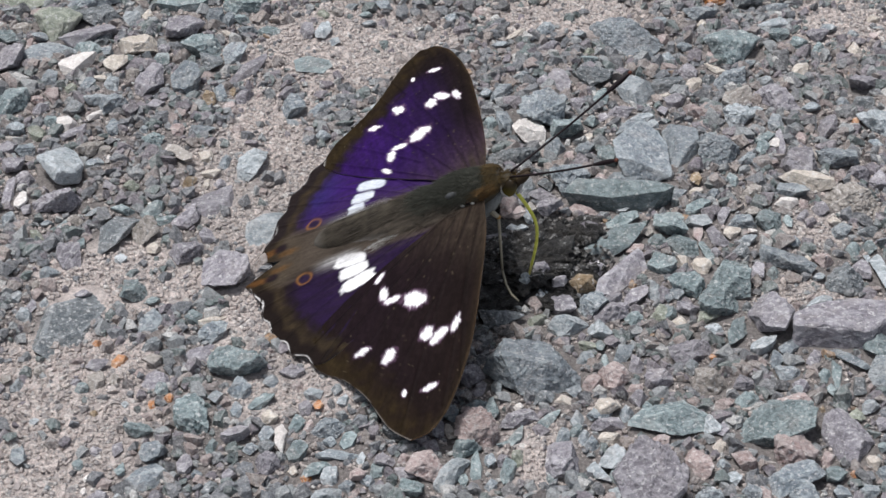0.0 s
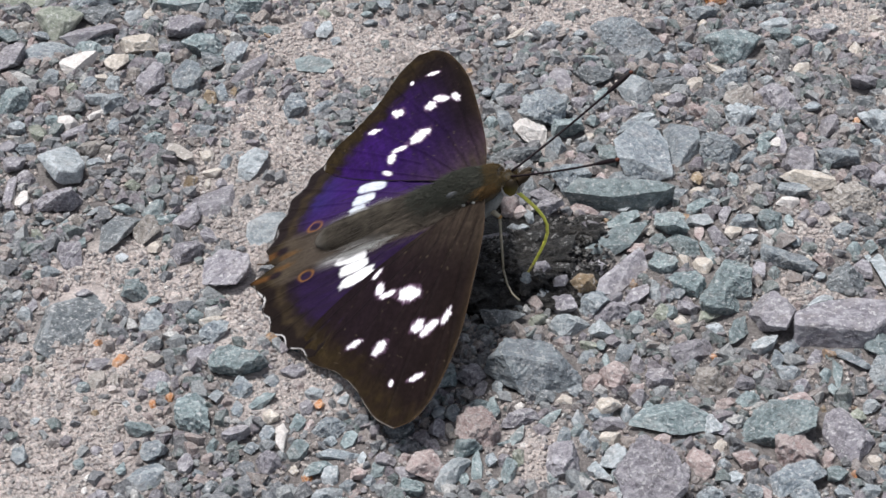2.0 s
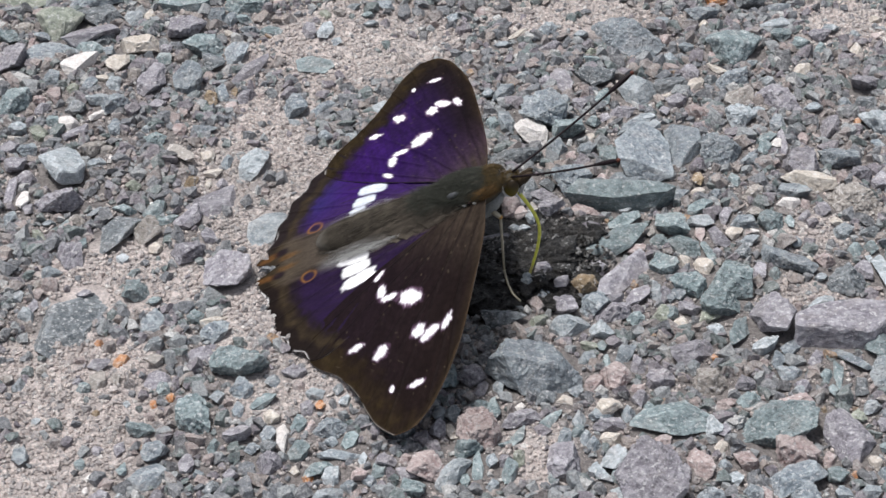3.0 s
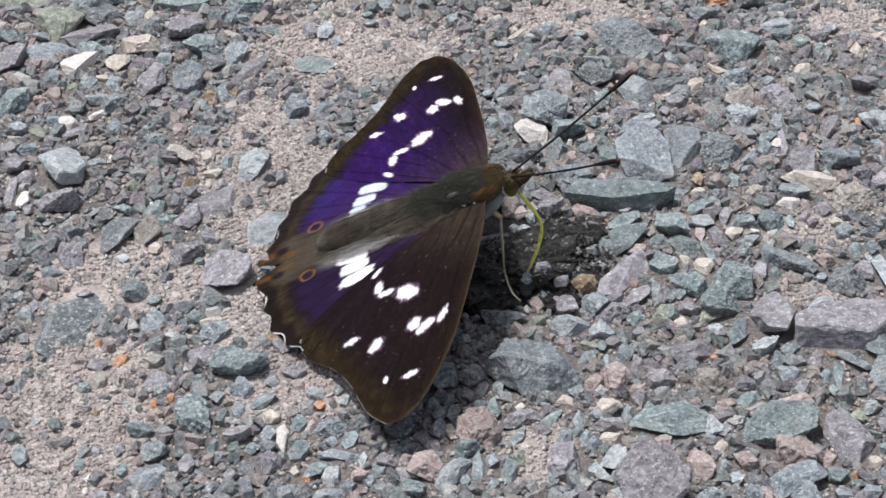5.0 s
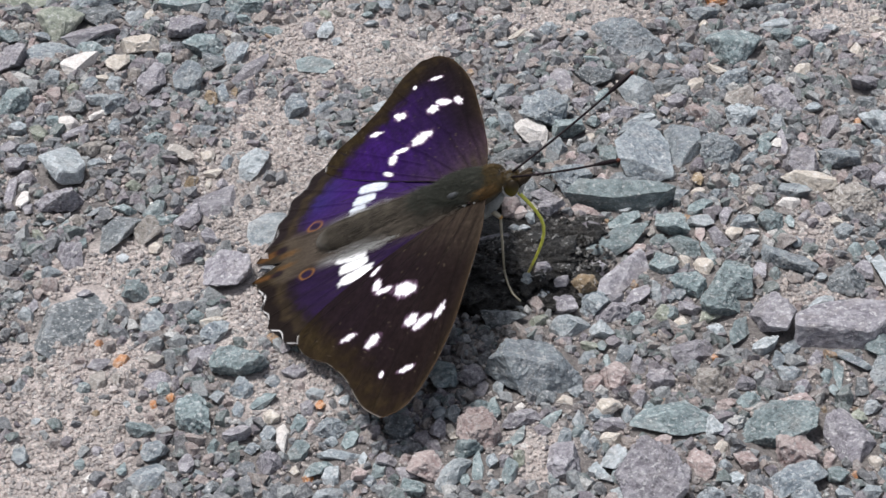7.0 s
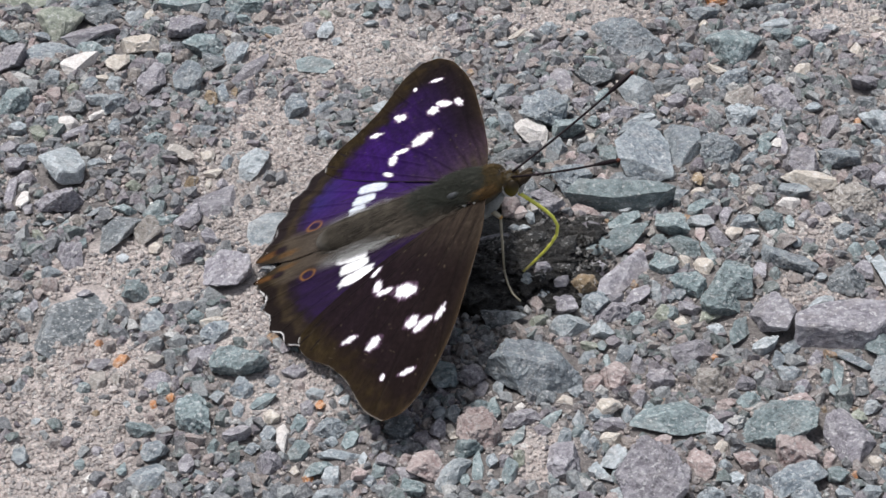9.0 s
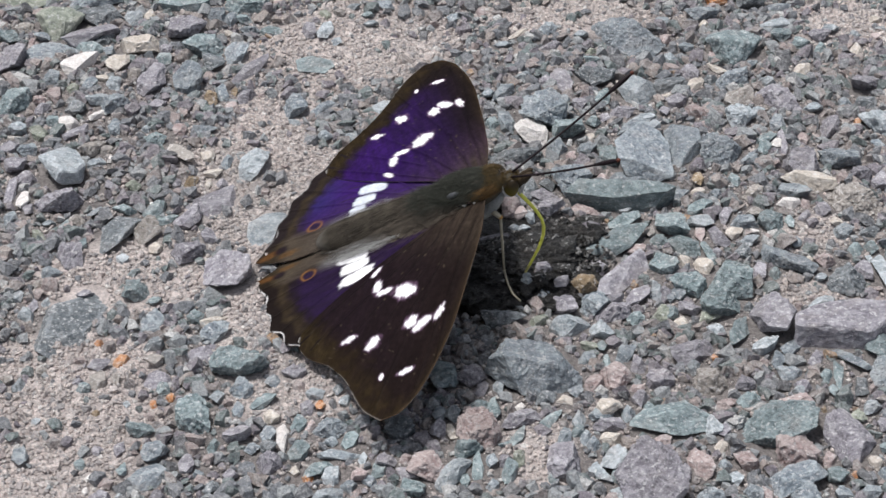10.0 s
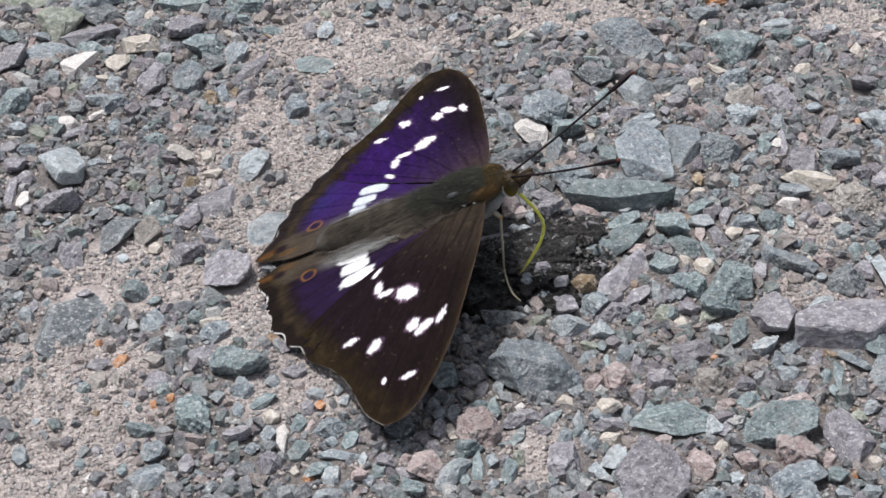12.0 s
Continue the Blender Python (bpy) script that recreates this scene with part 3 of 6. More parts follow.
stone(42.7, -41.1, 7.7, 12.3, 3.2, -54, "t", 49)
stone(44.6, -35.8, 2.7, 6.2, 1.5, -72, "k", 56)
stone(43.7, -46.2, 5.7, 5.8, 3.1, -90, "k", 63)
stone(50.6, -41.7, 5.5, 12.4, 2.3, 18, "p", 88)
stone(43.3, -51.5, 7.9, 3.9, 2.1, 18, "g", 39)
stone(43.7, -54.5, 3.8, 3.3, 1.8, 18, "g", 62)
stone(48.2, -50.3, 2.9, 2.6, 1.4, 36, "t", 33)
stone(57.6, -28.3, 3.8, 7.0, 2.1, 0, "l", 75)
stone(57.7, -24.8, 5.2, 3.5, 1.9, -90, "t", 47)
stone(53.6, -26.3, 1.9, 6.9, 1.0, 36, "g", 65)
stone(34.1, -41.2, 3.2, 2.4, 1.3, 72, "l", 73)
stone(34.6, -45.0, 1.7, 2.2, 0.9, -36, "c", 11)
stone(31.6, -48.4, 2.8, 5.2, 1.5, 18, "k", 29)
stone(24.9, -52.4, 8.3, 12.0, 3.5, 18, "p", 35)
stone(54.1, -31.9, 3.0, 1.9, 1.0, -90, "d", 40)
stone(46.6, -31.7, 2.6, 2.4, 1.3, -36, "p", 8)
stone(54.6, -36.1, 3.3, 2.2, 1.2, 54, "l", 67)
stone(35.6, -50.8, 2.6, 2.0, 1.1, -72, "l", 62)
stone(45.5, -28.9, 2.6, 3.8, 1.4, -90, "g", 4)
stone(32.5, -54.5, 3.5, 3.7, 1.9, -54, "g", 75)
stone(11.8, -29.0, 11.3, 12.6, 4.7, -90, "g", 58)
stone(19.5, -31.5, 2.5, 4.1, 1.4, -18, "k", 37)
stone(22.1, -30.7, 4.6, 4.0, 2.2, -18, "k", 80)
stone(28.1, -31.1, 3.4, 3.7, 1.9, -90, "p", 69)
stone(4.6, -42.1, 6.5, 5.7, 3.1, -90, "k", 1)
stone(2.9, -44.8, 3.7, 3.5, 1.9, 18, "t", 78)
stone(1.1, -49.9, 6.6, 2.9, 1.6, 54, "l", 88)
stone(4.4, -48.1, 5.9, 1.6, 0.9, -90, "t", 67)
stone(8.2, -49.4, 4.5, 2.0, 1.1, -90, "t", 43)
stone(9.4, -47.3, 3.1, 1.8, 1.0, -90, "m", 76)
stone(9.7, -39.5, 6.1, 2.9, 1.6, 36, "p", 67)
stone(9.9, -36.8, 1.3, 1.2, 0.7, 36, "w", 56)
stone(15.0, -48.6, 5.7, 4.7, 2.6, 72, "p", 22)
stone(21.2, -47.7, 5.0, 3.2, 1.7, 54, "l", 63)
stone(20.8, -43.1, 3.1, 2.4, 1.3, 18, "c", 52)
stone(15.6, -35.6, 2.3, 1.5, 0.8, 0, "c", 25)
stone(21.3, -37.1, 3.3, 4.3, 1.8, -54, "c", 85)
stone(13.9, -39.4, 1.4, 4.5, 0.8, -36, "t", 50)
stone(20.9, -40.3, 4.8, 2.5, 1.4, 18, "p", 67)
stone(27.4, -43.9, 2.1, 3.2, 1.1, -72, "k", 89)
stone(23.9, -25.2, 2.2, 4.1, 1.2, -36, "g", 59)
stone(3.7, -30.5, 4.2, 4.0, 2.2, -90, "p", 18)
stone(-5.3, -41.5, 3.7, 4.3, 2.0, -18, "d", 69)
stone(-0.4, -38.2, 2.9, 1.8, 1.0, 72, "g", 17)
stone(0.1, -30.7, 5.7, 3.9, 2.1, 72, "t", 17)
stone(-26.8, -27.7, 6.3, 7.8, 3.4, 72, "t", 44)
stone(-19.3, -29.4, 3.4, 2.6, 1.4, 0, "p", 13)
stone(-25.9, -33.1, 3.0, 2.9, 1.6, 54, "g", 62)
stone(-23.2, -35.7, 2.1, 4.6, 1.2, -54, "t", 62)
stone(-21.5, -39.2, 2.4, 2.5, 1.3, 36, "c", 79)
stone(-20.0, -43.0, 5.5, 1.9, 1.0, -90, "w", 80)
stone(-18.0, -45.9, 3.0, 2.5, 1.4, 36, "t", 35)
stone(-21.7, -48.0, 3.6, 3.3, 1.8, -18, "p", 80)
stone(-18.2, -40.5, 2.1, 2.3, 1.1, 18, "t", 70)
stone(-14.1, -41.2, 3.4, 4.0, 1.9, -36, "g", 88)
stone(-11.7, -43.9, 2.6, 1.9, 1.0, 54, "t", 35)
stone(-13.5, -49.9, 3.5, 2.4, 1.3, 72, "l", 31)
stone(-10.3, -50.0, 2.2, 2.6, 1.2, 18, "k", 74)
stone(-15.1, -48.6, 4.9, 2.2, 1.2, 36, "t", 2)
stone(-2.1, -48.9, 5.2, 4.5, 2.4, 72, "k", 47)
stone(-4.7, -46.9, 1.9, 1.6, 0.9, -90, "k", 24)
stone(-7.2, -47.4, 3.0, 2.6, 1.4, -72, "p", 29)
stone(-4.5, -49.9, 1.9, 3.1, 1.0, 54, "p", 6)
stone(-3.6, -52.6, 3.8, 3.1, 1.7, -36, "t", 42)
stone(-26.1, -37.3, 3.3, 1.6, 0.9, -90, "g", 13)
stone(-25.7, -42.7, 2.7, 3.8, 1.5, -72, "p", 35)
stone(-15.7, -36.7, 2.1, 1.5, 0.8, -90, "o", 49)
stone(-16.4, -34.4, 2.0, 2.6, 1.1, -90, "l", 13)
stone(-23.7, -44.7, 2.0, 1.9, 1.0, -72, "g", 7)
stone(-14.2, -54.2, 3.9, 3.4, 1.8, 0, "l", 78)
stone(-13.0, -46.4, 5.5, 1.7, 0.9, 0, "g", 82)
stone(-31.9, -38.7, 4.4, 7.9, 2.4, 18, "t", 19)
stone(-35.7, -45.9, 3.9, 3.2, 1.7, 54, "g", 2)
stone(-36.0, -49.8, 5.9, 5.3, 1.3, 36, "g", 87, 0.68)
stone(-37.3, -30.8, 4.4, 4.8, 1.1, 0, "p", 28, 0.68)
stone(-36.3, -32.8, 3.0, 1.8, 1.0, -54, "t", 80)
stone(-42.3, -26.3, 2.9, 1.7, 1.0, 54, "o", 31)
stone(-35.0, -34.7, 1.4, 1.3, 0.7, 0, "o", 80)
stone(-37.0, -36.0, 1.9, 1.0, 0.5, -90, "o", 55)
stone(-46.5, -32.7, 2.2, 2.1, 1.1, 54, "t", 58)
stone(-44.9, -30.5, 4.1, 2.2, 1.2, -72, "b", 6)
stone(-52.3, -47.3, 2.3, 3.0, 1.3, 0, "g", 48)
stone(-50.5, -15.6, 10.2, 20.0, 2.5, -18, "d", 67, 0.68)
stone(-30.6, -19.9, 4.2, 3.6, 2.0, 18, "g", 49)
stone(-32.4, -24.7, 4.1, 5.6, 1.0, 0, "p", 78, 0.68)
stone(-45.2, -27.4, 3.1, 2.1, 1.1, 0, "p", 83)
stone(-44.2, -37.6, 1.3, 1.2, 0.7, -18, "y", 8)
stone(-40.4, -35.9, 1.0, 1.1, 0.6, -18, "l", 82)
stone(-56.1, 12.7, 6.8, 6.0, 3.3, 36, "p", 76)
stone(-61.9, 13.5, 5.5, 1.9, 1.0, -90, "w", 9)
stone(-64.3, 15.7, 1.9, 7.0, 1.0, 0, "p", 62)
stone(-62.7, 19.4, 3.3, 3.8, 1.8, 18, "p", 28)
stone(-47.4, 4.2, 10.9, 5.1, 2.1, 72, "d", 71)
stone(-42.5, 5.3, 7.2, 3.8, 2.1, -90, "b", 7)
stone(-41.0, 0.6, 3.3, 2.0, 1.1, -90, "c", 62)
stone(-42.4, -10.8, 5.0, 3.7, 2.0, 72, "t", 59)
stone(-36.3, -0.6, 4.5, 5.5, 2.4, -36, "p", 37)
stone(-30.0, -6.7, 8.9, 7.8, 2.9, 72, "p", 63)
stone(-33.6, 13.4, 9.2, 7.6, 1.9, 36, "p", 18, 0.68)
stone(-52.5, -2.6, 3.5, 4.6, 1.9, 18, "p", 23)
stone(-50.8, 11.1, 1.2, 5.8, 0.7, -18, "g", 51)
stone(-58.2, 3.6, 2.1, 2.5, 1.1, 36, "m", 86)
stone(-39.8, 18.3, 4.3, 1.3, 0.7, -90, "p", 37)
stone(-55.1, -6.2, 2.4, 3.7, 1.3, 72, "g", 8)
stone(-58.5, -11.5, 2.7, 1.6, 0.9, -90, "g", 13)
stone(-56.6, -16.5, 2.3, 2.6, 1.3, 18, "l", 80)
stone(-39.4, -18.0, 3.3, 5.4, 0.8, -36, "g", 15, 0.68)
stone(-30.9, -17.0, 1.7, 4.8, 0.9, -54, "c", 37)
stone(-42.3, 10.6, 4.9, 2.5, 1.4, 54, "t", 28)
stone(-39.9, 8.5, 1.4, 3.9, 0.8, -54, "t", 10)
stone(-36.9, 8.2, 5.9, 3.3, 1.8, 54, "p", 18)
stone(-42.6, 12.4, 1.5, 1.1, 0.6, -72, "w", 71)
stone(25.8, 12.9, 16.7, 5.1, 4.3, 0, "t", 69)
stone(19.1, 17.7, 6.6, 6.2, 3.4, -90, "g", 64)
stone(26.4, 7.2, 6.0, 3.3, 1.8, 36, "t", 21)
stone(25.1, 1.5, 11.2, 4.6, 1.9, 54, "t", 9)
stone(27.5, -0.1, 2.7, 2.2, 1.2, 0, "k", 83)
stone(25.1, -6.9, 12.3, 3.3, 1.4, 54, "p", 23)
stone(21.7, -4.8, 3.9, 2.9, 1.6, -90, "p", 31)
stone(19.2, -9.0, 5.0, 4.2, 1.9, -18, "y", 58)
stone(26.9, -11.5, 2.5, 5.9, 1.4, -36, "p", 49)
stone(23.3, -15.6, 3.5, 6.5, 1.9, -54, "p", 75)
stone(20.7, -13.9, 4.0, 5.4, 2.2, -18, "g", 29)
stone(16.5, -14.5, 4.8, 3.3, 1.8, -72, "p", 83)
stone(17.0, -19.1, 5.9, 3.8, 2.1, 0, "l", 89)
stone(31.1, -4.1, 4.0, 4.3, 2.2, -18, "t", 69)
stone(29.6, -10.1, 2.4, 4.5, 1.3, 0, "l", 24)
stone(13.7, -12.5, 3.1, 2.5, 1.3, 72, "g", 61)
stone(30.1, -16.2, 3.2, 2.8, 1.5, 54, "m", 62)
stone(8.1, -17.5, 6.4, 3.2, 1.7, 0, "d", 47)
stone(9.9, -14.1, 1.9, 2.8, 1.0, 72, "d", 50)
stone(12.8, -17.5, 2.0, 3.7, 1.1, -36, "m", 37)
stone(-66.4, 34.1, 3.7, 2.8, 1.5, -72, "g", 34)
stone(-66.4, 31.9, 2.5, 1.7, 0.9, 0, "b", 87)
stone(-66.6, 28.6, 2.9, 3.6, 1.6, -36, "p", 69)
stone(-63.8, 28.0, 3.2, 2.8, 1.5, 0, "g", 22)
stone(-64.8, 23.2, 3.6, 3.3, 1.8, 54, "p", 33)
stone(-61.4, 36.5, 2.1, 2.7, 1.2, 36, "t", 29)
stone(-51.1, 34.3, 4.3, 2.3, 1.2, -90, "g", 13)
stone(-45.1, 41.3, 3.3, 2.4, 1.3, 54, "p", 12)
stone(-46.2, 33.7, 1.6, 2.0, 0.9, 0, "g", 11)
stone(-40.8, 32.8, 2.3, 2.4, 1.3, -54, "k", 82)
stone(-37.0, 33.2, 4.1, 2.2, 1.2, 0, "g", 47)
stone(-51.6, 27.8, 1.8, 2.3, 1.0, -72, "b", 11)
stone(-50.4, 25.1, 2.0, 1.7, 0.9, -72, "w", 31)
stone(-52.7, 23.9, 2.2, 2.9, 1.2, -72, "g", 69)
stone(-56.9, 63.9, 2.6, 4.1, 1.4, -54, "d", 82)
stone(-55.4, 59.6, 2.5, 2.4, 1.3, -90, "g", 21)
stone(-46.2, 57.1, 2.6, 3.3, 1.4, 36, "t", 29)
stone(-46.1, 60.5, 2.3, 2.2, 1.2, -90, "p", 13)
stone(-37.7, 55.9, 5.0, 3.5, 1.9, -54, "d", 32)
stone(-68.8, 62.6, 1.4, 3.0, 0.7, 0, "k", 39)
stone(-67.2, 64.2, 2.6, 3.0, 1.4, 0, "g", 72)
stone(-64.4, 43.3, 3.1, 2.7, 1.5, -54, "k", 58)
stone(-63.3, 40.3, 2.4, 2.8, 1.3, -18, "p", 75)
stone(-58.1, 39.9, 4.1, 3.6, 1.9, -72, "d", 49)
stone(-55.0, 49.5, 2.4, 1.7, 0.9, 0, "c", 57)
stone(-53.1, 47.7, 3.7, 2.8, 1.5, -72, "l", 24)
stone(-50.2, 51.2, 2.7, 2.4, 1.3, -90, "b", 24)
stone(-35.7, 49.8, 1.6, 1.7, 0.9, 18, "l", 87)
stone(-36.2, 70.8, 2.5, 5.1, 1.4, 0, "g", 58)
stone(-34.0, 71.1, 2.9, 2.6, 1.4, 18, "t", 40)
stone(-32.6, 66.8, 3.1, 3.3, 1.7, 72, "g", 43)
stone(-36.1, 65.8, 1.8, 1.6, 0.9, 18, "c", 12)
stone(-17.7, 72.7, 1.9, 2.2, 1.0, -90, "b", 13)
stone(-15.4, 75.0, 1.7, 2.6, 0.9, 72, "d", 74)
stone(-9.9, 75.6, 2.5, 3.6, 1.4, -90, "g", 21)
stone(-12.4, 69.2, 1.8, 3.0, 1.0, -90, "g", 49)
stone(-17.8, 63.1, 2.4, 1.6, 0.8, -72, "g", 23)
stone(-18.4, 32.6, 2.0, 2.2, 1.1, 54, "g", 50)
stone(-9.8, 41.8, 2.4, 5.6, 0.6, -36, "l", 44, 0.68)
stone(-4.7, 49.9, 3.6, 2.5, 0.6, 72, "l", 40, 0.68)
stone(-14.2, 33.0, 3.5, 2.4, 0.6, 54, "g", 26, 0.68)
stone(-32.8, 24.1, 1.8, 4.5, 1.0, 0, "g", 75)
stone(-33.6, 41.5, 2.3, 2.1, 1.1, -90, "k", 48)
stone(1.7, 70.8, 2.7, 2.5, 1.3, 72, "g", 32)
stone(6.6, 73.6, 1.7, 2.4, 0.9, 18, "k", 39)
stone(9.8, 61.4, 1.9, 3.4, 1.0, -90, "g", 49)
stone(17.7, 66.4, 2.8, 2.7, 1.5, -54, "g", 86)
stone(23.0, 64.4, 2.2, 2.8, 1.2, -90, "g", 49)
stone(13.2, 50.5, 2.1, 3.0, 1.1, -54, "g", 61)
stone(16.5, 48.9, 1.9, 2.0, 1.0, 18, "p", 62)
stone(7.1, 44.5, 2.6, 2.4, 1.3, -90, "g", 49)
stone(7.6, 35.5, 2.3, 3.0, 1.3, -18, "t", 11)
stone(11.6, 31.0, 2.0, 2.2, 1.1, 36, "d", 36)
stone(21.6, 41.9, 2.4, 2.9, 1.3, -18, "p", 19)
stone(23.4, 35.8, 2.4, 2.8, 1.3, -18, "t", 8)
stone(25.4, 37.6, 2.1, 1.5, 0.8, -72, "p", 23)
stone(21.9, 27.5, 2.9, 3.2, 1.6, -72, "g", 62)
stone(22.7, 31.5, 1.7, 2.1, 0.9, -18, "c", 19)
stone(19.6, 25.3, 1.5, 2.1, 0.8, 18, "k", 39)
stone(35.0, 39.7, 1.9, 3.4, 1.0, 0, "p", 57)
stone(33.2, 35.2, 1.7, 2.2, 0.9, 18, "g", 85)
stone(37.5, 69.6, 2.9, 2.3, 1.2, -54, "g", 71)
stone(37.2, 63.9, 2.3, 2.5, 1.3, -36, "k", 8)
stone(40.4, 60.8, 2.7, 3.0, 1.5, -54, "g", 27)
stone(44.8, 58.7, 3.1, 1.8, 1.0, -90, "k", 13)
stone(44.1, 69.0, 1.9, 1.7, 0.9, 72, "c", 85)
stone(37.4, 58.0, 2.2, 2.6, 1.2, 36, "g", 50)
stone(40.3, 53.1, 2.9, 5.7, 1.6, 18, "p", 58)
stone(43.4, 51.0, 2.5, 2.6, 1.3, -18, "d", 75)
stone(44.8, 53.6, 1.5, 4.3, 0.8, 54, "c", 16)
stone(37.3, 42.8, 2.8, 3.8, 1.5, -54, "p", 69)
stone(36.0, 45.4, 2.3, 1.5, 0.8, 54, "c", 18)
stone(49.8, 39.8, 2.0, 3.0, 1.1, 0, "g", 42)
stone(52.4, 35.7, 3.9, 2.4, 1.3, 72, "g", 83)
stone(55.3, 34.3, 2.7, 2.3, 1.2, 54, "d", 50)
stone(55.7, 31.5, 3.0, 1.8, 1.0, 72, "k", 50)
stone(49.2, 28.2, 2.2, 3.1, 1.2, 18, "t", 70)
stone(46.7, 24.5, 2.5, 3.2, 1.3, -36, "g", 61)
stone(58.6, 40.7, 2.5, 3.3, 1.4, -90, "g", 49)
stone(63.1, 64.5, 3.2, 3.8, 1.7, 54, "p", 5)
stone(62.8, 60.3, 2.1, 3.3, 1.1, -18, "t", 24)
stone(65.2, 66.8, 2.4, 3.5, 1.3, -90, "g", 49)
stone(56.8, 58.7, 1.6, 2.1, 0.9, -90, "c", 76)
stone(73.6, 70.6, 2.1, 1.8, 1.0, -36, "c", 40)
stone(72.4, 64.2, 1.6, 2.7, 0.9, 0, "k", 42)
stone(62.7, 75.5, 2.4, 1.7, 0.9, -18, "k", 8)
stone(69.2, 65.0, 1.7, 2.0, 0.9, 54, "g", 50)
stone(63.8, 42.7, 2.1, 2.0, 1.1, 36, "g", 50)
stone(67.0, 29.4, 2.0, 2.2, 1.1, 54, "g", 36)
stone(65.1, 36.5, 1.3, 1.3, 0.7, -54, "o", 23)
stone(56.8, 26.7, 2.1, 3.8, 1.2, 18, "b", 42)
stone(38.1, 19.1, 3.7, 1.8, 1.0, -90, "y", 48)
stone(37.9, 15.8, 1.5, 2.3, 0.8, -90, "c", 19)
stone(35.1, 14.9, 2.1, 2.7, 1.1, 72, "g", 74)
stone(43.6, 19.0, 1.6, 3.5, 0.9, 18, "t", 87)
stone(40.5, 15.6, 2.2, 2.1, 1.2, -36, "g", 8)
stone(45.4, 9.0, 2.3, 2.6, 1.3, -90, "b", 49)
stone(43.8, 7.0, 4.3, 2.7, 1.5, -18, "g", 31)
stone(44.0, 2.7, 2.0, 2.6, 1.1, 72, "g", 74)
stone(44.9, 4.7, 1.3, 1.7, 0.7, 54, "w", 24)
stone(50.4, 7.4, 3.6, 1.5, 0.8, -90, "t", 49)
stone(52.8, 9.1, 2.9, 1.3, 0.7, 54, "p", 50)
stone(55.6, 9.9, 2.4, 2.6, 1.3, 18, "p", 39)
stone(56.9, 6.8, 1.9, 1.7, 0.9, -18, "c", 47)
stone(58.6, 0.2, 3.0, 2.4, 1.3, 72, "t", 75)
stone(60.2, -2.3, 1.5, 1.1, 0.6, -90, "l", 12)
stone(61.1, 0.2, 1.8, 2.4, 1.0, 18, "t", 39)
stone(52.7, -7.1, 1.8, 2.0, 1.0, -90, "g", 49)
stone(30.6, -10.4, 2.8, 2.3, 1.3, 54, "p", 61)
stone(32.4, -10.6, 1.9, 2.7, 1.0, 18, "g", 35)
stone(37.8, -0.0, 6.1, 1.7, 0.9, -72, "t", 10)
stone(34.3, -2.4, 2.0, 3.5, 1.1, -18, "c", 81)
stone(38.9, -0.4, 1.7, 1.9, 0.9, -18, "p", 11)
stone(39.0, -2.5, 2.0, 1.2, 0.7, -90, "b", 21)
stone(44.3, -5.3, 4.1, 2.2, 1.2, -90, "p", 26)
stone(41.8, -14.0, 1.4, 1.8, 0.8, -18, "d", 24)
stone(30.7, -15.8, 2.8, 2.4, 1.3, 72, "t", 32)
stone(32.3, -17.6, 1.9, 2.1, 1.0, 36, "c", 56)
stone(36.7, -19.4, 1.7, 2.5, 0.9, -72, "l", 12)
stone(50.6, 1.8, 2.4, 1.5, 0.8, 72, "g", 18)
stone(46.2, -23.4, 4.2, 1.7, 0.9, 54, "g", 36)
stone(49.3, -25.8, 2.1, 3.0, 1.1, -18, "p", 86)
stone(44.2, -25.8, 2.0, 2.7, 1.1, 18, "g", 70)
stone(51.7, -29.0, 5.8, 1.5, 0.8, -90, "t", 43)
stone(50.1, -29.3, 3.3, 1.6, 0.9, 72, "t", 24)
stone(46.1, -32.4, 2.2, 2.0, 1.1, -18, "l", 8)
stone(50.5, -32.4, 1.4, 2.1, 0.8, -18, "t", 82)
stone(48.8, -35.9, 0.9, 1.5, 0.5, -18, "y", 43)
stone(35.2, -41.9, 1.8, 2.1, 1.0, -54, "p", 9)
stone(32.9, -27.8, 2.5, 1.7, 0.9, 54, "d", 39)
stone(35.9, -25.4, 1.3, 1.0, 0.6, 72, "o", 60)
stone(29.2, -44.3, 3.4, 1.0, 0.6, 36, "d", 77)
stone(34.6, -48.1, 1.5, 1.5, 0.8, 36, "g", 50)
stone(37.3, -47.7, 3.3, 2.8, 1.5, -36, "k", 13)
stone(29.7, -50.0, 1.4, 2.9, 0.8, 0, "p", 11)
stone(37.5, -53.6, 2.1, 3.0, 1.2, 18, "g", 29)
stone(39.0, -54.0, 2.0, 1.7, 0.9, -36, "k", 9)
stone(47.8, -46.5, 2.5, 1.8, 1.0, -90, "k", 43)
stone(50.7, -49.7, 1.3, 1.5, 0.7, -18, "o", 11)
stone(53.4, -47.2, 1.9, 2.8, 1.0, 18, "c", 84)
stone(54.3, -49.4, 1.9, 2.3, 1.1, -36, "g", 43)
stone(51.7, -53.1, 2.5, 2.5, 1.3, 18, "g", 29)
stone(48.3, -53.3, 2.1, 2.3, 1.2, -72, "g", 5)
stone(52.8, -38.1, 1.9, 2.2, 1.0, 54, "m", 18)
stone(56.0, -39.5, 1.9, 3.4, 1.0, 0, "p", 5)
stone(55.2, -44.4, 1.9, 1.6, 0.9, 54, "t", 60)
stone(1.3, -38.6, 2.4, 2.2, 1.2, 54, "g", 49)
stone(0.9, -41.5, 2.9, 1.3, 0.7, -72, "c", 68)
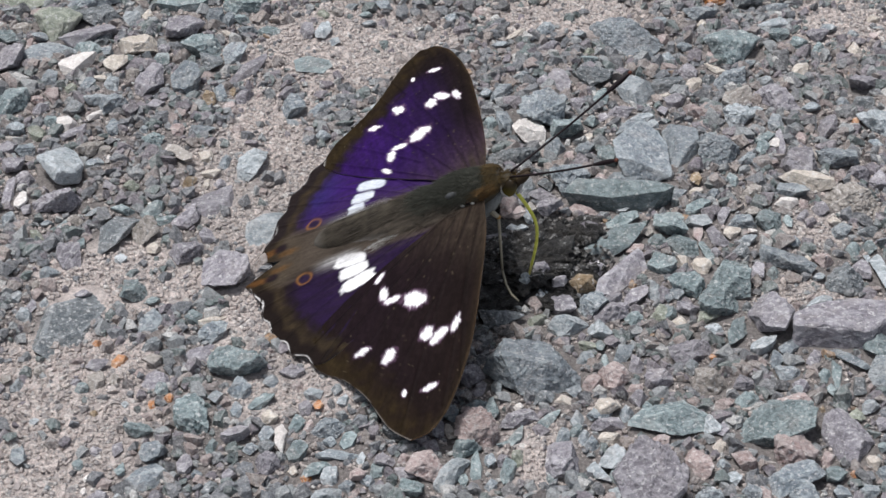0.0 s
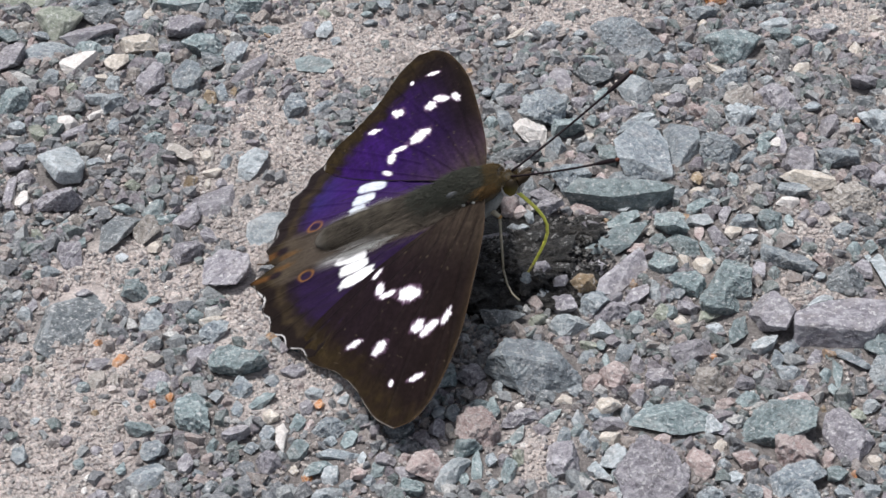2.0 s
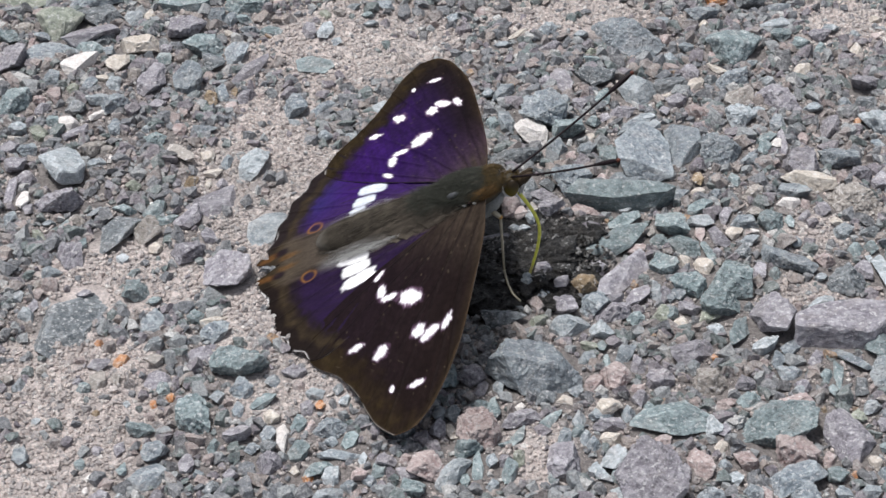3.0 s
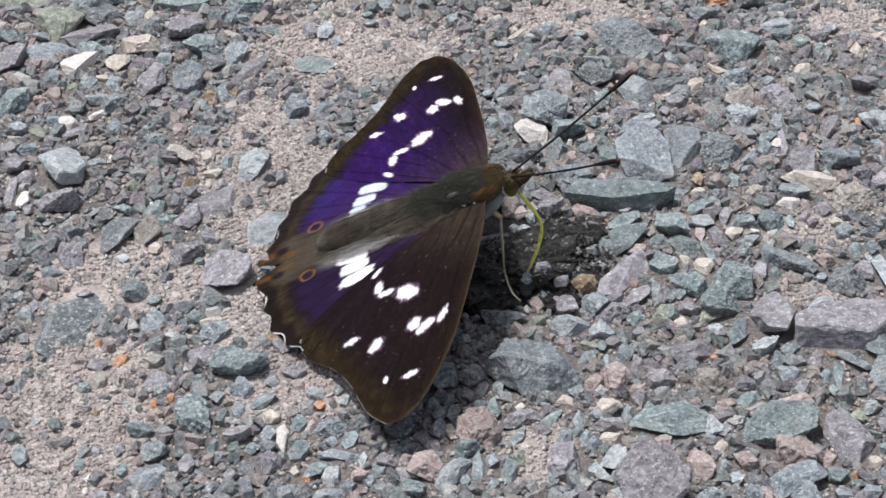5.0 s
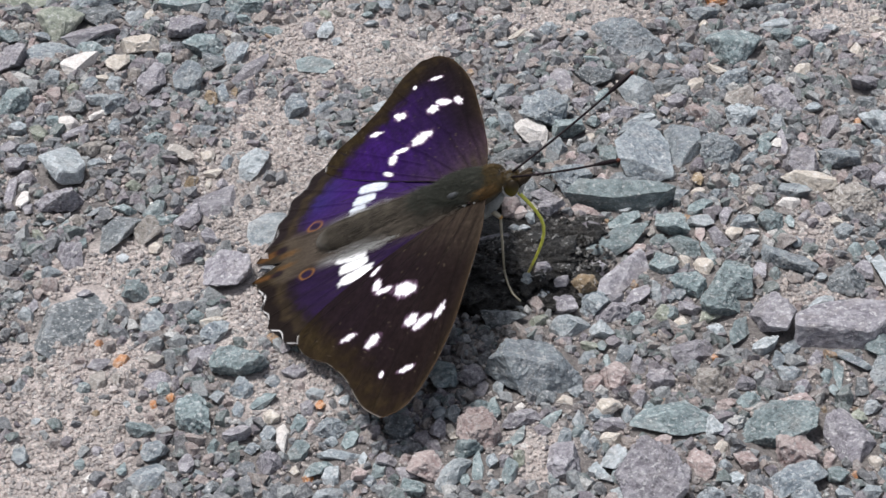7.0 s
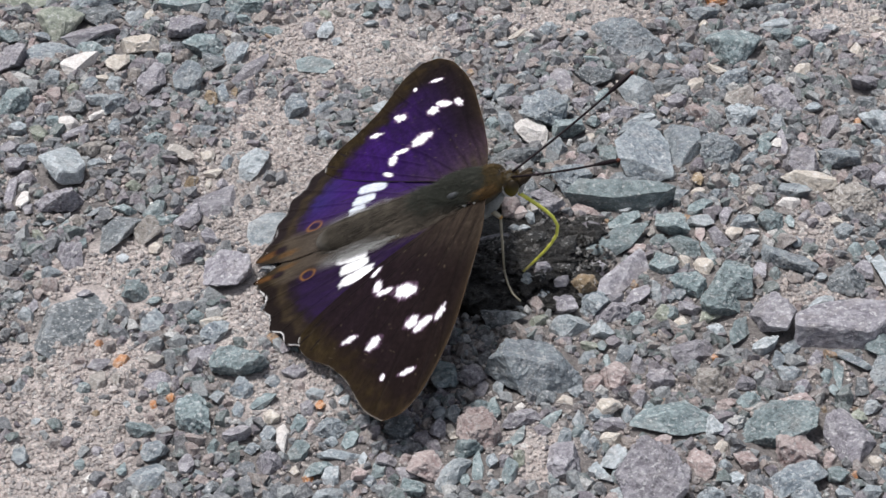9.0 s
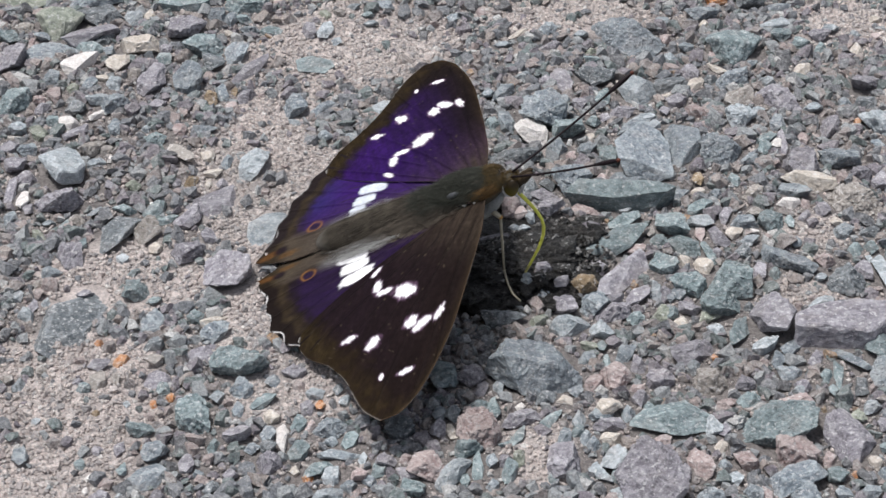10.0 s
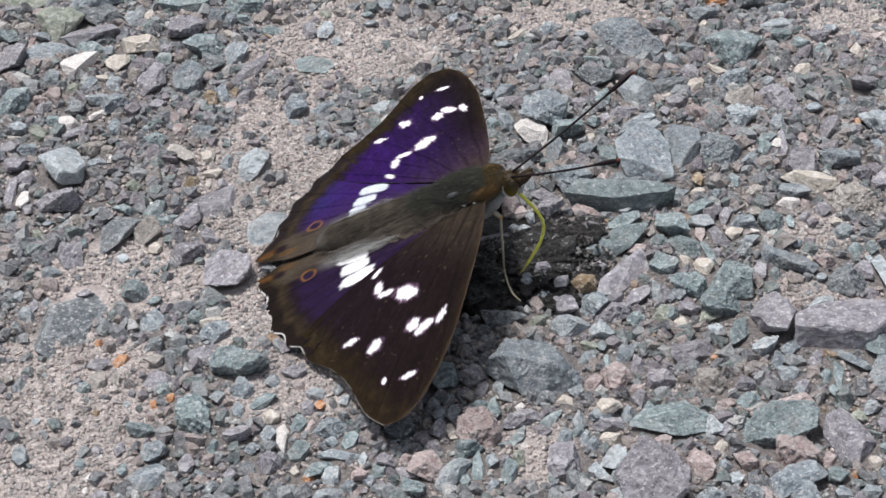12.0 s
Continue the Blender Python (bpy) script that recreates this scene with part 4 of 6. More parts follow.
stone(6.4, -37.4, 4.3, 1.9, 1.0, -90, "t", 16)
stone(4.6, -36.3, 1.7, 3.2, 0.9, -72, "t", 75)
stone(5.0, -33.2, 1.5, 2.7, 0.8, -36, "p", 36)
stone(7.2, -31.9, 3.7, 1.5, 0.8, -90, "g", 80)
stone(13.2, -35.3, 2.2, 3.0, 1.2, -18, "d", 88)
stone(17.2, -33.5, 2.1, 1.7, 0.9, 54, "g", 3)
stone(9.4, -42.9, 1.5, 3.6, 0.8, -18, "t", 70)
stone(7.9, -44.2, 0.7, 3.0, 0.4, -54, "t", 76)
stone(6.0, -47.5, 1.5, 2.9, 0.8, 0, "g", 42)
stone(7.5, -47.6, 2.0, 1.8, 1.0, 54, "p", 78)
stone(15.3, -43.4, 1.6, 2.7, 0.9, -18, "g", 36)
stone(17.2, -39.7, 2.9, 1.5, 0.8, 72, "l", 23)
stone(16.8, -42.1, 2.8, 1.7, 0.9, 54, "t", 58)
stone(17.8, -42.8, 1.5, 3.3, 0.8, 0, "g", 75)
stone(18.7, -44.3, 1.9, 2.7, 1.1, -18, "g", 24)
stone(20.1, -38.6, 3.4, 2.3, 1.3, 18, "g", 82)
stone(23.4, -38.2, 3.2, 1.8, 1.0, 72, "g", 75)
stone(25.2, -34.5, 2.4, 4.3, 1.3, -18, "p", 8)
stone(26.3, -37.0, 1.4, 2.6, 0.7, 18, "t", 87)
stone(25.0, -32.4, 1.2, 2.3, 0.7, -90, "k", 40)
stone(21.6, -26.7, 3.5, 1.3, 0.7, -90, "t", 87)
stone(19.5, -23.2, 1.6, 2.9, 0.9, -90, "m", 63)
stone(19.0, -26.0, 1.9, 3.0, 1.0, -54, "g", 26)
stone(21.1, -23.4, 2.5, 1.6, 0.9, -90, "t", 49)
stone(25.6, -27.5, 2.3, 4.0, 1.3, 0, "p", 24)
stone(21.1, -50.4, 3.2, 1.6, 0.9, -90, "t", 11)
stone(19.4, -50.4, 4.4, 1.8, 1.0, -54, "g", 3)
stone(13.5, -50.7, 1.5, 1.9, 0.8, -36, "t", 43)
stone(2.7, -50.8, 2.9, 1.2, 0.7, -90, "t", 48)
stone(6.1, -51.8, 1.9, 1.3, 0.7, 54, "g", 62)
stone(21.2, -54.0, 2.3, 2.0, 1.1, -72, "l", 64)
stone(-13.4, -33.6, 2.3, 1.4, 0.7, -90, "d", 7)
stone(-12.5, -35.6, 2.2, 1.2, 0.6, 72, "l", 45)
stone(-7.8, -48.9, 1.7, 3.1, 0.9, -18, "t", 26)
stone(-9.9, -46.8, 2.6, 1.1, 0.6, -90, "l", 11)
stone(-13.8, -43.4, 1.6, 2.5, 0.9, -36, "g", 4)
stone(-16.7, -40.7, 1.9, 1.2, 0.7, 72, "k", 37)
stone(-18.2, -49.2, 1.4, 1.6, 0.7, -18, "c", 16)
stone(-16.6, -50.2, 1.5, 1.6, 0.8, -18, "o", 11)
stone(-21.8, -44.6, 2.0, 3.0, 1.1, 18, "d", 42)
stone(-22.0, -42.5, 2.0, 2.1, 1.1, 36, "g", 35)
stone(-17.3, -37.1, 2.3, 2.6, 1.3, 18, "p", 28)
stone(-0.5, -41.6, 3.1, 2.2, 1.2, 72, "p", 49)
stone(-11.5, -52.0, 1.9, 2.1, 1.1, -90, "g", 89)
stone(-9.0, -50.8, 1.9, 2.0, 1.0, -18, "g", 8)
stone(-22.0, -30.9, 2.8, 1.8, 1.0, 72, "g", 36)
stone(-26.1, -50.2, 2.0, 2.2, 1.1, -90, "p", 49)
stone(-38.5, -22.8, 2.9, 2.6, 1.4, 36, "d", 58)
stone(-37.9, -27.1, 2.7, 2.5, 1.3, 0, "b", 57)
stone(-55.0, -31.8, 2.7, 1.3, 0.7, 72, "d", 23)
stone(-56.5, -30.5, 1.5, 2.4, 0.8, 0, "b", 42)
stone(-52.7, -28.5, 1.4, 2.2, 0.8, 18, "b", 50)
stone(-42.5, -30.6, 1.7, 2.0, 0.9, 36, "b", 61)
stone(-47.4, -31.2, 1.3, 1.7, 0.7, -36, "p", 61)
stone(-46.0, -21.7, 1.4, 1.4, 0.8, -18, "o", 75)
stone(-44.7, -47.8, 1.5, 2.4, 0.8, 18, "t", 87)
stone(-43.0, -45.4, 1.5, 1.3, 0.7, 72, "p", 50)
stone(-40.2, -44.9, 1.6, 3.3, 0.9, 0, "p", 42)
stone(-39.4, -49.2, 2.0, 1.4, 0.8, -72, "t", 9)
stone(-31.6, -48.3, 2.0, 2.8, 1.1, 18, "p", 35)
stone(-29.9, -49.9, 1.6, 1.6, 0.9, -36, "g", 67)
stone(-38.0, -41.5, 2.2, 4.1, 1.2, -90, "t", 63)
stone(-29.0, -34.8, 1.9, 3.0, 1.0, 0, "l", 57)
stone(-28.2, -52.6, 2.5, 1.6, 0.9, 54, "d", 50)
stone(-34.6, -53.9, 2.1, 2.3, 1.2, 0, "p", 8)
stone(-41.4, -53.8, 2.8, 2.2, 1.2, -36, "p", 61)
stone(-39.2, -53.6, 1.1, 1.1, 0.6, 36, "l", 50)
stone(-28.6, -44.4, 1.5, 3.3, 0.8, 0, "t", 75)
stone(-43.3, -50.2, 0.8, 1.6, 0.4, -18, "w", 31)
stone(-43.4, -52.6, 0.9, 1.5, 0.5, 0, "w", 89)
stone(-51.5, -39.4, 1.2, 1.6, 0.7, 18, "l", 42)
stone(-63.2, 8.1, 2.4, 3.0, 1.3, -18, "g", 80)
stone(-57.4, 7.2, 1.6, 2.3, 0.9, -90, "g", 49)
stone(-53.2, 8.1, 2.5, 2.5, 1.3, -36, "b", 84)
stone(-54.8, 7.1, 2.2, 1.6, 0.8, 54, "t", 18)
stone(-51.6, 1.4, 2.0, 1.7, 0.9, -72, "t", 9)
stone(-49.8, 17.2, 1.9, 1.6, 0.9, -36, "p", 9)
stone(-60.8, 10.8, 3.0, 1.7, 0.9, -90, "p", 21)
stone(-45.9, 16.4, 2.4, 2.6, 1.3, -36, "m", 84)
stone(-46.6, 10.9, 2.0, 3.3, 1.1, 54, "t", 40)
stone(-45.3, -2.3, 1.8, 3.0, 1.0, 18, "l", 42)
stone(-43.2, -5.6, 1.9, 1.4, 0.8, 54, "t", 4)
stone(-49.5, -11.1, 1.8, 2.8, 1.0, -90, "p", 49)
stone(-56.2, -8.7, 1.6, 1.6, 0.9, 36, "b", 50)
stone(-54.6, -12.7, 1.2, 2.4, 0.6, -18, "l", 24)
stone(-56.0, -13.7, 3.2, 1.4, 0.8, -90, "p", 7)
stone(-33.6, -16.3, 2.9, 2.4, 1.3, -90, "t", 13)
stone(-33.8, 3.5, 3.3, 2.2, 1.2, -72, "p", 5)
stone(-34.5, 20.5, 2.0, 3.1, 1.1, -90, "c", 35)
stone(-33.1, 18.2, 1.7, 1.7, 0.9, 36, "p", 50)
stone(-37.6, 18.4, 2.2, 2.4, 1.2, -90, "y", 24)
stone(-35.0, 18.0, 1.2, 2.4, 0.7, 0, "c", 89)
stone(-34.8, -13.0, 1.7, 2.0, 0.9, 54, "b", 50)
stone(-39.7, -12.5, 1.7, 2.5, 0.9, -72, "t", 49)
stone(15.4, 13.1, 2.5, 6.4, 1.4, 54, "p", 18)
stone(20.6, 10.3, 2.0, 4.8, 1.1, 72, "k", 18)
stone(20.8, 6.7, 2.7, 5.5, 1.5, -90, "x", 24)
stone(12.8, 16.7, 4.8, 2.6, 1.4, -90, "d", 1)
stone(15.6, 17.3, 2.9, 2.2, 1.2, 72, "d", 36)
stone(26.5, 10.7, 1.9, 2.8, 1.0, -90, "l", 49)
stone(30.9, 2.8, 2.3, 2.2, 1.2, -54, "t", 86)
stone(29.8, 4.8, 2.1, 1.7, 0.9, -72, "b", 9)
stone(14.4, -8.1, 2.5, 2.2, 1.2, 54, "x", 23)
stone(23.5, -12.0, 2.1, 3.6, 1.1, -36, "p", 37)
stone(31.6, -11.1, 3.0, 1.4, 0.8, 72, "g", 60)
stone(26.1, -16.8, 2.2, 2.2, 1.2, -54, "t", 86)
stone(21.4, -20.1, 3.2, 3.8, 1.7, 18, "l", 81)
stone(19.2, -1.6, 3.0, 2.6, 1.4, 54, "x", 77)
stone(24.0, 19.8, 1.6, 1.8, 0.9, 54, "k", 50)
stone(27.3, 19.1, 5.7, 2.4, 1.3, 0, "g", 48)
stone(-25.4, 6.7, 11.2, 5.6, 1.4, 72, "l", 2, 0.68)
stone(9.9, 8.1, 4.7, 3.1, 1.9, -90, "k", 4, up=1.5)
stone(10.1, 3.0, 2.2, 1.7, 0.9, 27, "l", 7, up=1.5)
stone(11.5, 2.7, 2.4, 1.6, 0.9, 59, "l", 10, up=1.5)
stone(12.5, 5.4, 3.0, 1.4, 0.8, -81, "l", 13, up=1.5)
stone(11.3, 6.7, 2.5, 2.2, 1.0, -90, "k", 16, up=1.5)
stone(7.0, -0.3, 5.1, 1.9, 1.1, 13, "p", 19, up=1.5)
stone(12.9, 7.5, 2.8, 1.6, 1.0, -90, "b", 22, up=1.5)
stone(15.6, 8.0, 3.5, 3.0, 1.5, 64, "p", 25, up=1.5)
stone(7.6, -3.2, 5.4, 4.5, 2.3, 17, "x", 28, up=1.5)
stone(12.9, -0.6, 4.3, 3.7, 1.8, -55, "x", 31, up=1.5)
stone(17.2, -2.8, 5.0, 2.8, 1.7, 57, "x", 34, up=1.5)
stone(9.5, -8.3, 2.6, 2.3, 1.1, 0, "x", 37, up=1.5)
stone(16.9, -7.7, 3.5, 3.1, 1.5, 0, "x", 40, up=1.5)
stone(13.3, -10.0, 3.1, 2.1, 1.2, 78, "x", 43, up=1.5)


# ---- loose chippings and sand ----
def chips(name, count, sizes, mat, label, seed, keep, lift=0.15, spread=2.2):
    """Thousands of loose chips in one mesh, strewn where keep(x, y) allows and not inside the larger stones."""
    rng = np.random.default_rng(seed)
    kinds = []
    r = random.Random(seed)
    for _ in range(20):
        if sizes[1] > 0.9:
            bm = rock(r, 1.0, r.uniform(0.55, 0.95), r.uniform(0.42, 0.8), r.randint(4, 7), fine=False)
            if sizes[1] > 3:      # the larger chips have worn edges
                bmesh.ops.bevel(bm, geom=list(bm.edges), offset=0.035, segments=1, profile=0.5, affect="EDGES", clamp_overlap=True)
                bmesh.ops.triangulate(bm, faces=bm.faces)
        else:      # a grain of sand: a small hull of eight corners
            bm = bmesh.new()
            for k in range(8):
                bm.verts.new((r.uniform(0.2, 0.55) * (1 if k & 1 else -1), r.uniform(0.15, 0.45) * (1 if k & 2 else -1), r.uniform(0.12, 0.35) * (1 if k & 4 else -1)))
            bmesh.ops.convex_hull(bm, input=bm.verts)
            bmesh.ops.delete(bm, geom=[v for v in bm.verts if not v.link_faces], context="VERTS")
            bmesh.ops.triangulate(bm, faces=bm.faces)
        bm.verts.index_update()
        kinds.append((np.array([v.co[:] for v in bm.verts]), np.array([[v.index for v in f.verts] for f in bm.faces])))
        bm.free()
    spots = np.array(placed)
    vs, fs, base = [], [], 0
    made = tries = 0
    while made < count and tries < count * 4:
        tries += 1
        x, y = rng.uniform(-92, 92), rng.uniform(-62, 84)
        s = sizes[0] + (sizes[1] - sizes[0]) * rng.random() ** spread
        if rng.random() > keep(x, y):
            continue
        dx, dy = spots[:, 0] - x, spots[:, 1] - y
        c, sn = np.cos(spots[:, 4]), np.sin(spots[:, 4])
        u, v = (dx * c + dy * sn) / (spots[:, 2] + 0.32 * s), (-dx * sn + dy * c) / (spots[:, 3] + 0.32 * s)
        if ((np.abs(u) ** 2.6 + np.abs(v) ** 2.6) < 0.9).any():
            continue
        kv, kf = kinds[rng.integers(len(kinds))]
        m = np.array(Euler((rng.normal(0, 0.5), rng.normal(0, 0.5), rng.uniform(0, 6.283))).to_matrix())
        vs.append((kv * s) @ m.T + (x, y, lie(x, y) + lift * s))
        fs.append(kf + base)
        base += len(kv)
        made += 1
    vs, fs = np.concatenate(vs) * MM, np.concatenate(fs)
    me = bpy.data.meshes.new(name)
    me.vertices.add(len(vs))
    me.vertices.foreach_set("co", vs.ravel())
    me.loops.add(fs.size)
    me.loops.foreach_set("vertex_index", fs.ravel().astype(np.int32))
    me.polygons.add(len(fs))
    me.polygons.foreach_set("loop_start", np.arange(0, fs.size, 3, dtype=np.int32))
    me.polygons.foreach_set("use_smooth", np.full(len(fs), sizes[1] < 0.9))
    me.update(calc_edges=True)
    me.validate()
    me.materials.append(mat)
    return tagged(new(name, me), label, "gravel", kind="stuff")


UNDER = lambda x, y: math.hypot((x + 8) / 20, (y + 14) / 32) < 1      # the dirt below the wings is less stony
chips("coarse_gravel", 2900, (1.6, 3.3), GRIT, "loose angular grey, purple and buff slate chippings", 11, lambda x, y: (1.0 - 0.97 * bareness(x, y)) * (0.3 if UNDER(x, y) else 1.0) * (1 - damp_shade(x, y)), 0.24, 1.2)
chips("fine_gravel", 17000, (0.9, 2.4), GRIT, "loose small slate chippings and grit between the stones", 12, lambda x, y: (1.0 - 0.93 * bareness(x, y)) * (1 - damp_shade(x, y)), 0.22)
chips("dirt_crumbs", 6500, (0.6, 1.9), SAND, "rounded crumbs of pinkish buff dirt", 14, lambda x, y: bareness(x, y) ** 1.5, -0.05, 2.0)
# these dark chips also carry the wing's shade in their colour
chips("damp_grit", 2600, (0.8, 2.6), CRUMB, "dark wet grit round the dropping, painted darker for wing shade", 15, damp_shade, 0.1)
chips("sand_grains", 80000, (0.16, 0.85), SAND, "buff sand grains and crumbs of dirt", 13, lambda x, y: (0.32 + 0.68 * bareness(x, y)) * (1 - damp_shade(x, y)), 0.1, 2.5)


# ---- the dark wet lump at which the butterfly feeds ----
def ball(radii, centre, turn=0.0, rough=0.0, scale=1.0, seed=0, level=3):
    bm = bmesh.new()
    bmesh.ops.create_icosphere(bm, subdivisions=level, radius=1.0)
    off = Vector((seed * 3.7, seed * 1.9, seed * 5.3))
    rot = Matrix.Rotation(radians(turn), 3, "Y")
    for v in bm.verts:
        f = 1 + rough * (noise.noise(v.co * scale + off) + 0.5 * noise.noise(v.co * scale * 2.3 + off) + 0.3 * noise.noise(v.co * scale * 5.1 + off))
        v.co = (rot @ Vector((v.co.x * radii[0], v.co.y * radii[1], v.co.z * radii[2])) * f + Vector(centre)) * MM
    for f in bm.faces:
        f.smooth = True
    return bm


def tube(points, radii, sides=8):
    """A bent tapered rod through points (mm)."""
    bm = bmesh.new()
    pts = [Vector(p) for p in points]
    rings = []
    for i, p in enumerate(pts):
        d = (pts[min(i + 1, len(pts) - 1)] - pts[max(i - 1, 0)]).normalized()
        q = d.to_track_quat("Z", "Y")
        r = radii[i] if i < len(radii) else radii[-1]
        rings.append([bm.verts.new((p + q @ Vector((math.cos(k / sides * math.tau) * r, math.sin(k / sides * math.tau) * r, 0))) * MM) for k in range(sides)])
    for a, b in zip(rings, rings[1:]):
        for k in range(sides):
            bm.faces.new((a[k], a[(k + 1) % sides], b[(k + 1) % sides], b[k])).smooth = True
    for ring, flip in ((rings[0], True), (rings[-1], False)):
        bm.faces.new(ring[::-1] if flip else ring)
    bmesh.ops.recalc_face_normals(bm, faces=bm.faces)
    return bm


def join(bms):
    """Several bmeshes as one."""
    out = bmesh.new()
    for b in bms:
        me = bpy.data.meshes.new("tmp")
        b.to_mesh(me)
        out.from_mesh(me)
        b.free()
        bpy.data.meshes.remove(me)
    return out


def dark_lump():
    lump = new("dung_lump")
    lump.location = (10.6 * MM, -4.3 * MM, 0)
    tagged(lump, "black wet crumbling animal dropping lying on the gravel", "dung")
    rng = random.Random(5)
    mound = bmesh.new()
    bmesh.ops.create_icosphere(mound, subdivisions=6, radius=1.0)
    for v in mound.verts:
        q = v.co.copy()
        f = 1 + 0.42 * noise.noise(q * 1.7) + 0.5 * abs(noise.noise(q * 4.1)) + 0.34 * abs(noise.noise(q * 9.7)) + 0.2 * noise.noise(q * 21.0)
        v.co = Vector((0.6 + q.x * 8.0 * f, 0.8 + q.y * 9.0 * f, 0.2 + q.z * 1.9 * f)) * MM
    for f in mound.faces:
        f.smooth = True
    part("muck", mound, MUCK, lump)
    # softer clods broken from it, and a thinner smear to one side
    for x, y, a, b, h in ((-4.4, 2.6, 2.4, 2.0, 1.5), (1.2, 4.6, 2.6, 2.2, 1.4), (4.6, 2.2, 2.8, 2.6, 1.3), (-1.0, -3.2, 2.8, 2.2, 1.4), (-5.2, -2.4, 2.6, 2.4, 1.5),
                          (2.8, -3.8, 2.4, 2.0, 1.2), (7.6, 4.6, 2.6, 2.2, 0.9), (9.4, 6.4, 3.2, 2.2, 1.6), (-8.4, 1.0, 2.6, 2.6, 1.1), (3.2, -8.4, 4.2, 2.6, 0.7), (-3.8, -9.0, 4.4, 2.8, 0.7), (8.6, -3.4, 3.0, 2.8, 0.7), (-8.8, -6.0, 3.4, 3.0, 0.7), (6.6, 6.6, 2.4, 2.2, 1.2)):
        part("clod", ball((a, b, h), (x, y, 0.9 if h > 1 else 0.25), 0, 0.42, 2.1, x + 3 * y, 4), MUCK, lump)
    # crumbs of grit and dry dung that stick to it
    bits = []
    for k in range(900):
        a, r = rng.uniform(0, math.tau), rng.uniform(0, 1) ** 0.5
        x, y = math.cos(a) * r * 9.5 + (4.5 if k % 4 == 0 else 0), 0.6 + math.sin(a) * r * 8.5 + (3.0 if k % 4 == 0 else 0)
        s = rng.uniform(0.25, 0.6) * (1.9 if k % 9 == 0 else 1.0)
        b = bmesh.new()
        for c in range(8):
            b.verts.new((rng.uniform(0.2, 0.55) * (1 if c & 1 else -1), rng.uniform(0.15, 0.5) * (1 if c & 2 else -1), rng.uniform(0.12, 0.4) * (1 if c & 4 else -1)))
        bmesh.ops.convex_hull(b, input=b.verts)
        bmesh.ops.delete(b, geom=[v for v in b.verts if not v.link_faces], context="VERTS")
        h = max(0.2, 2.1 * (1 - 0.75 * r * r)) + 0.5 * noise.noise((x * 0.6, y * 0.6, 2.0))
        bmesh.ops.transform(b, matrix=pose(x * MM, y * MM, h * MM, rng.uniform(-50, 50), rng.uniform(-50, 50), rng.uniform(0, 360)) @ Matrix.Scale(s * 1.5 * MM, 4), verts=b.verts)
        bits.append(b)
    tagged(part("grit", join(bits), CRUMB, lump), "grey and black crumbs stuck on the muck", kind="stuff")
    hairs = []
    for k in range(46):
        a, r = rng.uniform(0, math.tau), rng.uniform(0, 1) ** 0.5
        p = Vector((math.cos(a) * r * 8, 1.5 + math.sin(a) * r * 6, 2.4 * (1 - r * r) + 0.6))
        d = Vector((rng.uniform(-1, 1), rng.uniform(-1, 1), rng.uniform(-0.1, 0.5))) * rng.uniform(0.6, 1.6)
        hairs.append(tube([p, p + d * 0.5 + Vector((0, 0, 0.15)), p + d], [0.05, 0.045, 0.02], 4))
    part("fibres", join(hairs), FIBRE, lump, "pale grey straw fibres")
    return lump


dark_lump()


# ---- the butterfly ----
butterfly = new("butterfly")
butterfly.matrix_world = pose(4.92 * MM, -7.88 * MM, -0.27 * MM, 6.96, 0.39, -3.19)
tagged(butterfly, "purple emperor butterfly with white-spotted wings spread, feeding on the ground", "butterfly")
ROOT = 17.0                                          # height of the wing roots, mm


def value_noise(x, y, seed):
    """Smooth noise 0..1 for arrays."""
    xi, yi = np.floor(x).astype(np.int64), np.floor(y).astype(np.int64)
    fx, fy = x - xi, y - yi
    fx, fy = fx * fx * (3 - 2 * fx), fy * fy * (3 - 2 * fy)

    def h(i, j):
        n = (i * 374761393 + j * 668265263 + seed * 974711) & 0x7FFFFFFF
        n = ((n ^ (n >> 13)) * 1274126177) & 0x7FFFFFFF
        return ((n ^ (n >> 16)) & 0xFFFF) / 65535.0
    return (h(xi, yi) * (1 - fx) + h(xi + 1, yi) * fx) * (1 - fy) + (h(xi, yi + 1) * (1 - fx) + h(xi + 1, yi + 1) * fx) * fy


def step(a, b, x):
    k = np.clip((x - a) / (b - a), 0, 1)
    return k * k * (3 - 2 * k)


def blend(c, mask, colour):
    return c * (1 - mask[:, None]) + np.array(colour)[None, :] * mask[:, None]


def oval(p, q, x, y, a, b, turn, soft=0.25, seed=1, fray=0.35, power=2.0):
    """1 inside a frayed oval, 0 outside."""
    t = radians(turn)
    u, v = ((p - x) * math.cos(t) + (q - y) * math.sin(t)) / a, (-(p - x) * math.sin(t) + (q - y) * math.cos(t)) / b
    d = (np.abs(u) ** power + np.abs(v) ** power) ** (1 / power) + fray * (0.6 * value_noise(p * 1.6, q * 1.6, seed) + 0.4 * value_noise(p * 1.5, q * 7.0, seed) - 0.5)
    return 1 - step(1 - soft, 1 + soft, d)


def ray_line(p, q, x0, y0, x1, y1):
    """Distance from the line piece."""
    dx, dy = x1 - x0, y1 - y0
    t = np.clip(((p - x0) * dx + (q - y0) * dy) / (dx * dx + dy * dy), 0, 1)
    return np.hypot(p - x0 - t * dx, q - y0 - t * dy)


